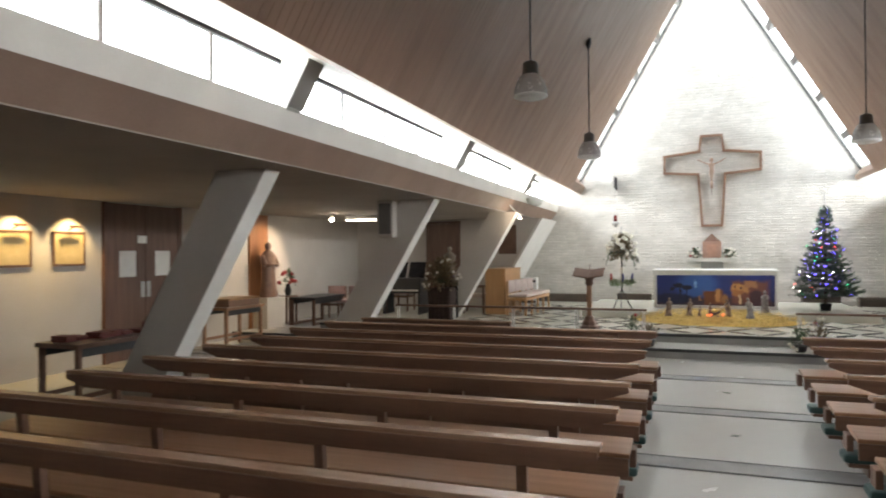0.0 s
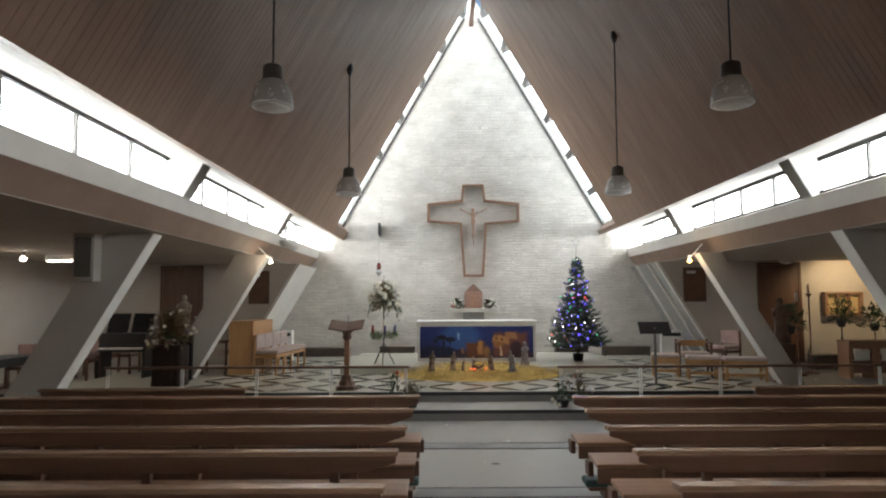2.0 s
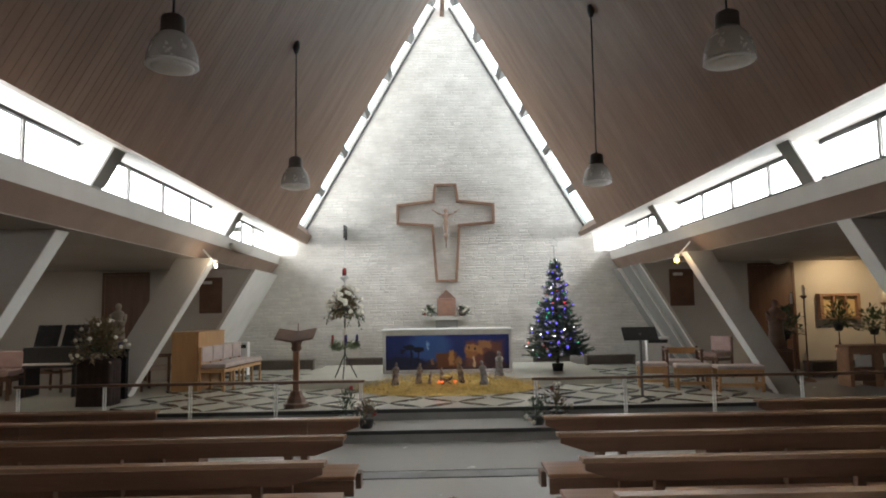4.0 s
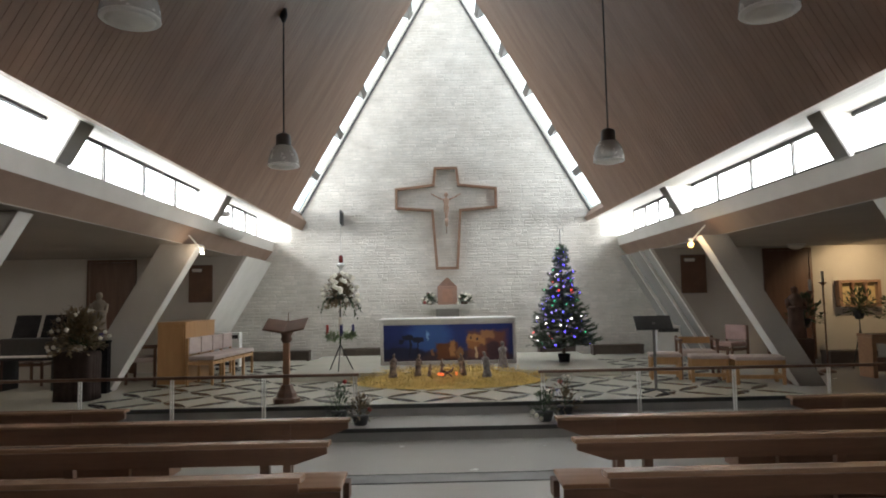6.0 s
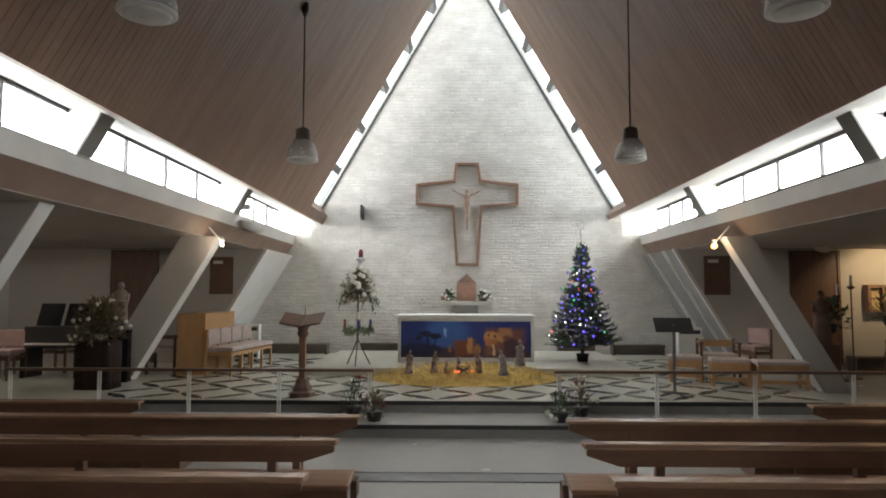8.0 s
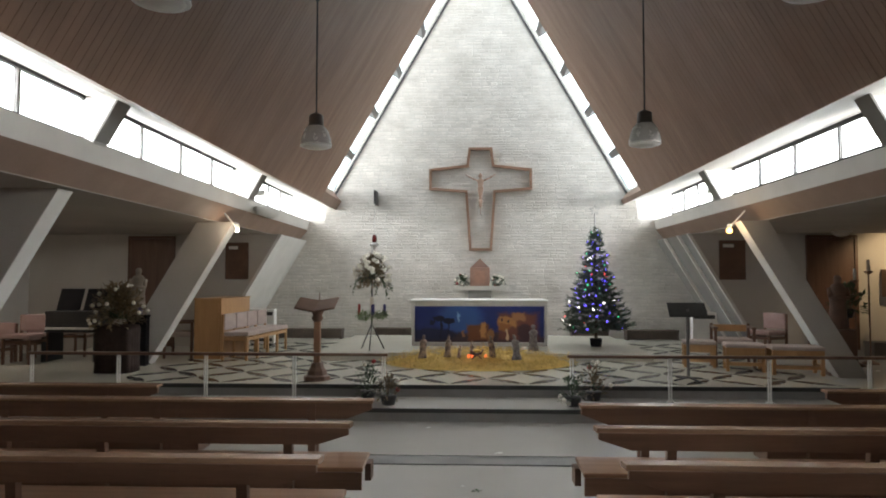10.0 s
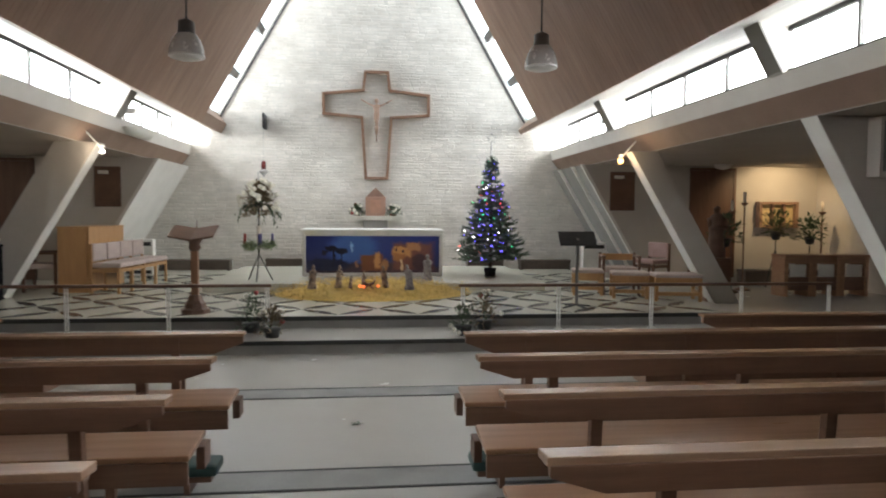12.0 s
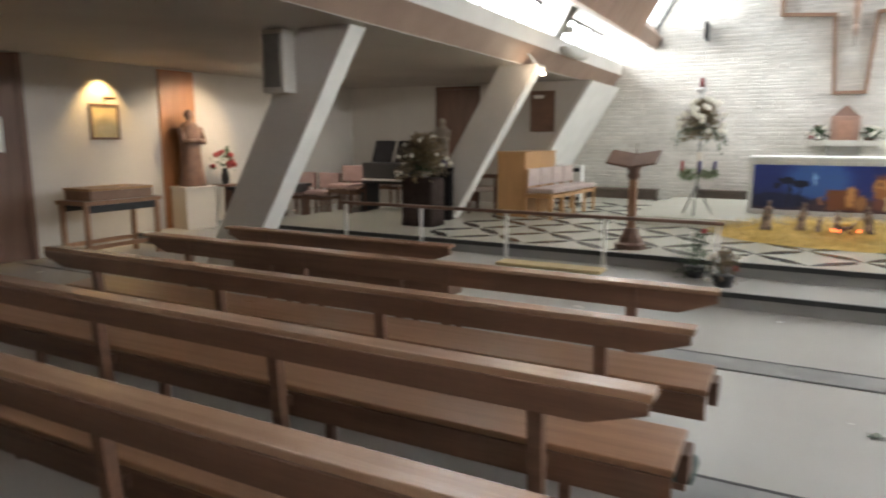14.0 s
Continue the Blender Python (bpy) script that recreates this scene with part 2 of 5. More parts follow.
def add_tube(bm, a, b, r0, r1=None, n=10, cap=True):
    a, b = Vector(a), Vector(b)
    r1 = r0 if r1 is None else r1
    q = (b - a).to_track_quat("Z", "Y")
    rings = []
    for p, r in ((a, r0), (b, r1)):
        rings.append([bm.verts.new(p + q @ Vector((r * math.cos(2 * math.pi * i / n), r * math.sin(2 * math.pi * i / n), 0))) for i in range(n)])
    for i in range(n):
        bm.faces.new((rings[0][i], rings[0][(i + 1) % n], rings[1][(i + 1) % n], rings[1][i]))
    if cap:
        bm.faces.new(rings[0][::-1])
        bm.faces.new(rings[1])


def add_lathe(bm, profile, x=0, y=0, n=20, sx=1.0, sy=1.0):
    """A turned shape: profile of radius and height, round a vertical axis."""
    rings = []
    for r, z in profile:
        rings.append([bm.verts.new((x + sx * r * math.cos(2 * math.pi * i / n), y + sy * r * math.sin(2 * math.pi * i / n), z)) for i in range(n)])
    for a, b in zip(rings, rings[1:]):
        for i in range(n):
            bm.faces.new((a[i], a[(i + 1) % n], b[(i + 1) % n], b[i]))
    bm.faces.new(rings[0][::-1])
    bm.faces.new(rings[-1])


def add_ball(bm, c, r, sub=1, squash=1.0):
    res = bmesh.ops.create_icosphere(bm, subdivisions=sub, radius=r)
    bmesh.ops.transform(bm, matrix=Matrix.Translation(c) @ Matrix.Diagonal((1, 1, squash, 1)), verts=res["verts"])


def mesh_of(name, bm, material, bevel=0.0, smooth=False):
    if bevel:
        bmesh.ops.remove_doubles(bm, verts=bm.verts, dist=1e-6)
        bmesh.ops.bevel(bm, geom=list(bm.edges), offset=bevel, segments=2, affect="EDGES", profile=0.6, clamp_overlap=True)
    bmesh.ops.recalc_face_normals(bm, faces=bm.faces)
    me = bpy.data.meshes.new(name)
    bm.to_mesh(me)
    bm.free()
    me.materials.append(material)
    if smooth:
        me.polygons.foreach_set("use_smooth", [True] * len(me.polygons))
    return me


def part(name, bm, material, parent=None, label="", bevel=0.0, smooth=False):
    ob = new(name, mesh_of(name, bm, material, bevel, smooth))
    if parent:
        ob.parent = parent
    if label:
        ob["label"] = label
    return ob


def box(name, x0, y0, z0, x1, y1, z1, material, parent=None, label="", bevel=0.0, m=None):
    bm = bmesh.new()
    add_box(bm, x0, y0, z0, x1, y1, z1, m)
    return part(name, bm, material, parent, label, bevel)


def tube(name, a, b, r, material, parent=None, label="", r1=None, n=10):
    bm = bmesh.new()
    add_tube(bm, a, b, r, r1, n)
    return part(name, bm, material, parent, label, smooth=False)


def lathe(name, profile, material, parent=None, label="", x=0, y=0, n=20, sx=1.0, sy=1.0):
    bm = bmesh.new()
    add_lathe(bm, profile, x, y, n, sx, sy)
    return part(name, bm, material, parent, label, smooth=True)


def ball(name, c, r, material, parent=None, label="", sub=2, squash=1.0):
    bm = bmesh.new()
    add_ball(bm, c, r, sub, squash)
    return part(name, bm, material, parent, label, smooth=True)


def thing(name, x, y, z, label, category, group="", rz=0):
    ob = new(name)
    ob.matrix_world = pose(x, y, z, 0, 0, rz)
    ob.empty_display_size = 0.1
    return tagged(ob, label, category, group)


def add_leaf(bm, p, d, length, width):
    """A pointed leaf, folded along its middle."""
    d = Vector(d).normalized()
    side = d.cross(Vector((0.3, 0.2, 1))).normalized()
    up = side.cross(d)
    p = Vector(p)
    a, b = bm.verts.new(p), bm.verts.new(p + d * length)
    m = p + d * length * 0.45
    l, r = bm.verts.new(m + side * width + up * width * 0.3), bm.verts.new(m - side * width + up * width * 0.3)
    bm.faces.new((a, l, b))
    bm.faces.new((a, b, r))


def S(ob, label="", category=""):
    return tagged(ob, label, category, kind="structure")
# ---- the building ----
floor = S(box("floor", XL, BACK_Y, -0.2, XR, -3.2, 0, FLOORM), "pale polished terrazzo floor", "floor")
for y in (-4.61, -6.4, -8.19, -9.98, -11.77, -13.56):
    st = S(box("floor_stripe", XL + 0.1, y - 0.3, 0, XR - 0.1, y, 0.004, STRIPE), "grey tile stripe across the pale floor", "floor stripe")
    for yy in (y - 0.3, y - 0.022):
        box("border_strip", XL + 0.1, yy, 0.003, XR - 0.1, yy + 0.022, 0.0055, BLACK, st, "dark border strip")
S(box("step", XL, -3.2, -0.2, XR, -2.45, 0.14, FLOORM), "pale step below the sanctuary", "step")
S(box("step_riser", XL, -3.215, 0, XR, -3.2, 0.1, RISER))
S(box("step_nosing", XL, -3.235, 0.1, XR, -3.2, 0.143, BLACK))
dais = S(box("dais", -7.2, -2.45, -0.2, 4.42, WALL_Y, 0.28, DAISM), "sanctuary floor of cream marble with dark inlay", "dais")
S(box("dais_riser", -7.2, -2.465, 0.14, 4.42, -2.45, 0.235, RISER))
S(box("dais_nosing", -7.2, -2.485, 0.235, 4.42, -2.45, 0.283, BLACK))
S(box("chapel_floor", 4.42, -2.45, -0.2, XR, END_Y, 0.15, FLOORM))
S(box("aisle_floor", XL, -2.45, -0.2, -7.2, END_Y, 0.15, FLOORM))
S(box("altar_platform", -2.55, -0.02, 0.28, 2.7, 3.3, 0.4, DAISM), "low cream marble altar platform", "platform")

# altar wall: bricks of painted masonry, cut along the roof
WALL_APEX = 9.08
WSL = 1.742


def wall_half(z):
    return (WALL_APEX - z) / WSL if z > 3.5 else (3.35 if z > 2.85 else 6.2)


bm = bmesh.new()
add_prism(bm, [(-6.4, 0), (6.4, 0), (6.4, 2.88), (CX + 3.45, 2.88), (CX + 3.45, 3.2), (CX, WALL_APEX + 0.35), (CX - 3.45, 3.2), (CX - 3.45, 2.88), (-6.4, 2.88)], WALL_Y + 0.012, WALL_Y + 0.35)
altar_wall = S(part("wall_altar", bm, MORTAR), "white-painted brick altar wall", "wall")
verts, faces = [], []
rnd = random.Random(5)
z, row = 0.28, 0
while z < WALL_APEX - 0.1:
    h = rnd.uniform(0.045, 0.085)
    half = wall_half(z + h)
    if z + h > 2.85 and z < 3.5:
        half = min(3.45, 3.3 + (3.5 - z) * 0.3)
    x = -half - (0.11 if row % 2 else 0)
    while x < half:
        w = rnd.uniform(0.09, 0.27)
        a, b = max(CX + x, CX - half), min(CX + x + w, CX + half)
        if b - a > 0.03:
            d = WALL_Y + 0.0112 - rnd.uniform(0, 0.005)
            e = rnd.uniform(0.005, 0.02)
            k = len(verts)
            t1, t2 = rnd.uniform(-0.008, 0.008), rnd.uniform(-0.008, 0.008)
            for (px, pz, py) in ((a, z + t1, WALL_Y + 0.014), (b, z + t2, WALL_Y + 0.014), (b, z + h + t2, WALL_Y + 0.014), (a, z + h + t1, WALL_Y + 0.014),
                                 (a + e, z + e + t1, d), (b - e, z + e + t2, d + t1 * 0.4), (b - e, z + h - e + t2, d + t2 * 0.4), (a + e, z + h - e + t1, d)):
                verts.append((px, py, pz))
            faces += [(k + 4, k + 5, k + 6, k + 7), (k, k + 1, k + 5, k + 4), (k + 1, k + 2, k + 6, k + 5), (k + 2, k + 3, k + 7, k + 6), (k + 3, k, k + 4, k + 7)]
        x += w + 0.004
    z += h + 0.004
    row += 1
me = bpy.data.meshes.new("bricks")
me.from_pydata(verts, [], faces)
me.materials.append(BRICK)
bricks = tagged(new("bricks", me), "rows of white-painted bricks", "", kind="stuff")
bricks.parent = altar_wall

# roof: two slopes of boards that run up to the ridge
for s in (-1, 1):
    EAVE = 3.2 if s < 0 else 3.14
    EAVE_Z = APEX_Z - EAVE * SLOPE
    verts, faces = [], []
    rnd = random.Random(7 + s)
    y = BACK_Y
    nrm = Vector((s * SLOPE, 0, 1)).normalized()
    while y < ROOF_END - 0.01:
        w = 0.095
        y1 = min(y + w - 0.0015, ROOF_END)
        lift = rnd.uniform(0, 0.0008)
        k = len(verts)
        for yy, dd in ((y, 0.0025), (y + 0.003, 0), (y1 - 0.003, 0), (y1, 0.0025)):
            for px, pz in ((CX + s * EAVE, EAVE_Z), (CX, APEX_Z)):
                verts.append((px + nrm.x * (dd + lift), yy, pz + nrm.z * (dd + lift)))
        faces += [(k, k + 1, k + 3, k + 2), (k + 2, k + 3, k + 5, k + 4), (k + 4, k + 5, k + 7, k + 6)]
        y += w
    me = bpy.data.meshes.new("ceiling")
    me.from_pydata(verts, [], faces)
    me.materials.append(ROOFWOOD)
    S(new("ceiling_boards", me), "brown timber boards lining the steep roof", "ceiling")
    bm = bmesh.new()
    o = [(CX + s * EAVE, EAVE_Z), (CX, APEX_Z), (CX, APEX_Z + 0.45), (CX + s * (EAVE + 0.2), EAVE_Z + 0.08)]
    o = [(px + nrm.x * 0.012, pz + nrm.z * 0.012) for px, pz in o]
    add_prism(bm, o, BACK_Y, ROOF_END)
    S(part("roof_slope", bm, SOFFIT))
    # the roof goes on below the slot's lower end
    bm = bmesh.new()
    lo = 3.09
    add_prism(bm, [(CX + s * EAVE, EAVE_Z), (CX + s * lo, APEX_Z - lo * SLOPE), (CX + s * lo + s * 0.2, APEX_Z - lo * SLOPE + 0.25), (CX + s * (EAVE + 0.2), EAVE_Z + 0.08)], ROOF_END + 0.002, WALL_Y)
    S(part("roof_eave", bm, SOFFIT))
    # slot: glazing, stub rafters and a dark edge along the wall
    def slot(x, off):
        return (CX + s * x + nrm.x * off, APEX_Z - x * SLOPE + nrm.z * off)
    bm = bmesh.new()
    add_prism(bm, [slot(3.1, 0.2), slot(0.02, 0.2), slot(0.02, 0.206), slot(3.1, 0.206)], ROOF_END, WALL_Y - 0.003)
    pane = S(part("slot_window", bm, GLASS), "sloping roof glazing beside the altar wall", "window")
    pane.visible_shadow = False
    for k in range(7):
        x = 2.61 - 0.49 * k + 0.03
        if x < 0.1:
            continue
        bm = bmesh.new()
        add_prism(bm, [slot(x + 0.035, 0.0), slot(x - 0.035, 0.0), slot(x - 0.035, 0.15), slot(x + 0.035, 0.15)], ROOF_END + 0.002, ROOF_END + 0.6)
        S(part("slot_rafter", bm, GREYM), "short grey rafter across the glazed slot", "rafter")
    bm = bmesh.new()
    add_prism(bm, [slot(3.12, 0.17), slot(0.0, 0.17), slot(0.0, 0.215), slot(3.12, 0.215)], WALL_Y - 0.03, WALL_Y - 0.006)
    S(part("slot_trim", bm, BLACKM), "dark trim between glazing and wall", "trim")
    # clerestory
    X = lambda v: CX + s * v
    bays = BAYS if s < 0 else (BAYS[0],) + tuple(y + 0.28 for y in BAYS[1:-1]) + (BACK_Y,)
    bm = bmesh.new()
    add_prism(bm, [(X(3.8), 2.855), (X(4.3), 3.0), (X(4.3), 2.5), (X(4.05), 2.5), (X(3.85), 2.66)], BACK_Y, WALL_Y)
    S(part("clerestory_sill", bm, WHITE), "white ledge under the clerestory windows", "sill")
    bm = bmesh.new()
    add_prism(bm, [(X(3.84), 2.657), (X(4.02), AISLE_Z + 0.01), (X(4.08), AISLE_Z + 0.01), (X(3.88), 2.657)], BACK_Y, WALL_Y - 0.003)
    S(part("brown_soffit", bm, SOFFIT), "brown sloping soffit board under the ledge", "soffit")
    verts, faces = [], []
    a, b = Vector((X(EAVE + 0.02), 0, EAVE_Z + 0.03)), Vector((X(4.3), 0, 3.47))
    for i in range(9):
        p, q = a.lerp(b, i / 9), a.lerp(b, (i + 0.95) / 9)
        k = len(verts)
        verts += [(p.x, BACK_Y, p.z), (p.x, WALL_Y, p.z), (q.x, WALL_Y, q.z), (q.x, BACK_Y, q.z)]
        faces.append((k, k + 1, k + 2, k + 3))
    me = bpy.data.meshes.new("soffit_boards")
    me.from_pydata(verts, [], faces)
    me.materials.append(REVEAL)
    S(new("ceiling_soffit_boards", me), "white boarded soffit above the clerestory", "ceiling")
    bm = bmesh.new()
    add_prism(bm, [(X(EAVE + 0.03), EAVE_Z + 0.045), (X(4.3), 3.485), (X(4.4), 3.6), (X(EAVE + 0.1), EAVE_Z + 0.3)], BACK_Y, WALL_Y)
    S(part("roof_overhang", bm, WHITE))
    for n, (y1, y0) in enumerate(zip(bays, bays[1:])):
        lo, hi = y0 + 0.64, (y1 + 0.62 if n else y1 - 0.02)
        win = S(new("window"), "strip of clerestory windows with thin steel frames", "window")
        win.location = (X(4.2), 0, 0)
        count = 4
        box("sill_rail", -0.02, lo, 2.96, 0.02, hi, 3.005, BLACKM, win)
        box("head_rail", -0.025, lo, 3.395, 0.025, hi, 3.45, BLACKM, win)
        for i in range(count + 1):
            yy = lo + (hi - lo) * i / count
            box("mullion", -0.02, max(lo, yy - 0.022), 3.005, 0.02, min(hi, yy + 0.022), 3.395, GREYM, win)
        for i in range(count):
            ya, yb = lo + (hi - lo) * i / count + 0.022, lo + (hi - lo) * (i + 1) / count - 0.022
            pane = box("pane", -0.003, ya, 3.005, 0.003, yb, 3.395, GLASS, win)
            pane.visible_shadow = False
        if n in (0, 2):
            # one pane tilted open on its stay
            ya = lo + (hi - lo) * 0.77
            tube("window_stay", (-0.03 * s, ya, 3.12), (-0.03 * s, ya + 0.3, 3.28), 0.008, GREYM, win, n=6)
    for y in bays[1:-1]:
        bm = bmesh.new()
        add_prism(bm, [(X(3.79), 2.84), (X(3.54), 3.3), (X(3.4), 3.5), (X(4.28), 3.66), (X(4.28), 2.87)], y, y + 0.22)
        for v in bm.verts:
            if abs(v.co.x - CX) > 4.2:
                v.co.y += 0.6
        S(part("frame_post", bm, REVEAL), "white splayed roof frame between windows", "post")
        bm = bmesh.new()
        add_prism(bm, [(X(3.765), 2.86), (X(3.515), 3.3), (X(3.38), 3.5), (X(3.399), 3.5), (X(3.539), 3.3), (X(3.789), 2.86)], y - 0.01, y + 0.23)
        S(part("frame_post_edge", bm, GREYWALL), "grey slanting edge of a roof frame", "post")
    # added backing: hides the sky at the clerestory's end and reads as bright glass
    x0, x1 = sorted((X(3.5), X(4.6)))
    S(box("wall_clerestory_end", x0, WALL_Y + 0.36, 2.6, x1, WALL_Y + 0.5, 3.9, WHITE), "added white backing behind the open end of the clerestory", "wall")
    # aisle
    ceil0, ceil1 = sorted((X(4.02), s * 8.9))
    S(box("ceiling_aisle", ceil0, BACK_Y, AISLE_Z, ceil1, WALL_Y, AISLE_Z + 0.06, CEIL), "low painted aisle ceiling", "ceiling")
    dx = (AISLE_Z - 0.1) / 1.68
    bm = bmesh.new()
    add_prism(bm, [(X(3.86), AISLE_Z), (X(3.86 + dx), 0.1), (s * 8.9, 0.1), (s * 8.9, AISLE_Z)], END_Y, END_Y + 0.2)
    S(part("wall_aisle_end", bm, PLASTER), "pale plastered end wall with a slanting edge", "wall")
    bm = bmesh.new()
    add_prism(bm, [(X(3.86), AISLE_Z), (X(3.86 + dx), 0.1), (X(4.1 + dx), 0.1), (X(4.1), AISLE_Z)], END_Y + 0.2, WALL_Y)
    # daylight on the left and shade on the right are put into the colour
    S(part("wall_slanting", bm, WHITE if s < 0 else GREYWALL), "slanting side wall beside the altar, light and shade in its colour", "wall")
    for yy in ((END_Y - 0.06, 2.5, 3.4) if s > 0 else (END_Y - 0.03,)):
        bm = bmesh.new()
        add_prism(bm, [(X(3.8), AISLE_Z - 0.004), (X(3.8 + dx), 0.1), (X(3.865 + dx), 0.1), (X(3.865), AISLE_Z - 0.004)], yy, yy + 0.05)
        S(part("wall_batten", bm, WHITE), "white slanting batten", "trim")
    for y, z0 in ((-0.5, 0.28), (-4.2, 0.0), (-8.2, 0.0), (-12.3, 0.0)):
        z0 = 0.15 if s > 0 and z0 else z0
        dz = (AISLE_Z - z0) / 1.68
        pw = 0.4 if s > 0 and y > -1 else 0.56
        ix = (4.32 if y < -6 else 4.15) if s < 0 and y < -1 else (3.79 if s < 0 else 3.72) if y > -1 else 4.0
        bm = bmesh.new()
        add_prism(bm, [(X(ix), AISLE_Z), (X(ix + dz), z0), (X(ix + pw + dz), z0), (X(ix + pw), AISLE_Z)], y - 0.24, y)
        pil = S(part("pillar", bm, PLASTER, bevel=0.008), "grey-white slanting concrete pillar with an edge whitened for daylight", "pillar")
        # thin white skin puts the clerestory light into the nave-side face
        bm = bmesh.new()
        add_prism(bm, [(X(ix - 0.006), AISLE_Z - 0.004), (X(ix - 0.006 + dz), z0 + 0.004), (X(ix - 0.002 + dz), z0 + 0.004), (X(ix - 0.002), AISLE_Z - 0.004)], y - 0.236, y - 0.004)
        part("pillar_lit_edge", bm, WHITE, pil, "edge whitened for daylight")
        if y < -3 and y > -5:
            x0, x1 = sorted((X(ix + 0.5), X(ix + 0.85)))
            sp = thing("loudspeaker", 0, 0, 0, "slim grey column loudspeaker fixed to a pillar", "loudspeaker", "pillar loudspeakers")
            box("cabinet", x0, y - 0.42, 1.85, x1 - 0.1, y - 0.25, 2.4, PLASTER, sp, bevel=0.01)
            box("grille", x0 + 0.03, y - 0.43, 1.9, x1 - 0.13, y - 0.421, 2.36, GREYM, sp)
    S(box("wall_side", s * 8.66 if s > 0 else -8.9, BACK_Y, 0, 8.9 if s > 0 else -8.66, END_Y, AISLE_Z + 0.06, PLASTER), "pale plastered aisle wall", "wall")
    S(box("roof_aisle", ceil0, BACK_Y, 2.62, ceil1, WALL_Y, 2.7, SOFFIT))
bm = bmesh.new()
add_prism(bm, [(-9, 0), (9, 0), (9, 2.6), (4.4, 2.7), (4.4, 3.6), (3.4, 3.6), (0, 9.4), (-3.4, 3.6), (-4.4, 3.6), (-4.4, 2.7), (-9, 2.6)], BACK_Y - 0.25, BACK_Y)
S(part("wall_back", bm, PLASTER), "plain rear wall", "wall")
S(box("ridge_beam", CX - 0.05, BACK_Y, APEX_Z - 0.12, CX + 0.05, WALL_Y, APEX_Z + 0.1, BROWNW), "dark timber ridge beam", "beam")
S(box("ground", -40, -40, -0.5, 40, 40, -0.25, RISER), "plain ground outside", "ground")


def wall_door(x0, x1, top):
    d = S(new("door"), "plain dark wooden door, closed", "door")
    d.location = (x0, END_Y, 0.28)
    w, h = x1 - x0, top - 0.28
    box("door_frame", -0.05, -0.05, 0, 0, -0.001, h + 0.05, DOORM, d)
    box("door_frame", w, -0.05, 0, w + 0.05, -0.001, h + 0.05, DOORM, d)
    box("door_frame", 0, -0.05, h, w, -0.001, h + 0.05, DOORM, d)
    leaf = box("door_leaf", 0.003, -0.035, 0.005, w - 0.003, -0.002, h - 0.003, DOORM, d)
    lathe("door_handle", [(0.02, 0.98), (0.028, 1.0), (0.02, 1.02)], STEEL, leaf, "", x=w - 0.08, y=-0.06, n=10)


wall_door(-6.65, -5.85, 2.335)
wall_door(6.09, 6.91, 2.335)


def hymn_board(x0, x1, z0, z1):
    t = thing("hymn_board", x0, END_Y, z0, "brown wooden hymn board with a pale header strip", "hymn board", "hymn boards")
    w, h = x1 - x0, z1 - z0
    box("board", 0, -0.03, 0, w, -0.001, h, BROWNW, t, bevel=0.005)
    box("header", w * 0.15, -0.036, h - 0.13, w * 0.55, -0.031, h - 0.07, PAPER, t, "pale header strip")


hymn_board(-4.82, -4.38, 1.56, 2.26)
hymn_board(4.46, 4.94, 1.56, 2.29)

# ---- nave: pews ----
PEW_LEN, PEW_RISE = 4.32, 0.95


def lower(t):
    """Brings a pew to its true height."""
    for ob in t.children:
        ob.data.transform(Matrix.Diagonal((1, 1, PEW_RISE, 1)))


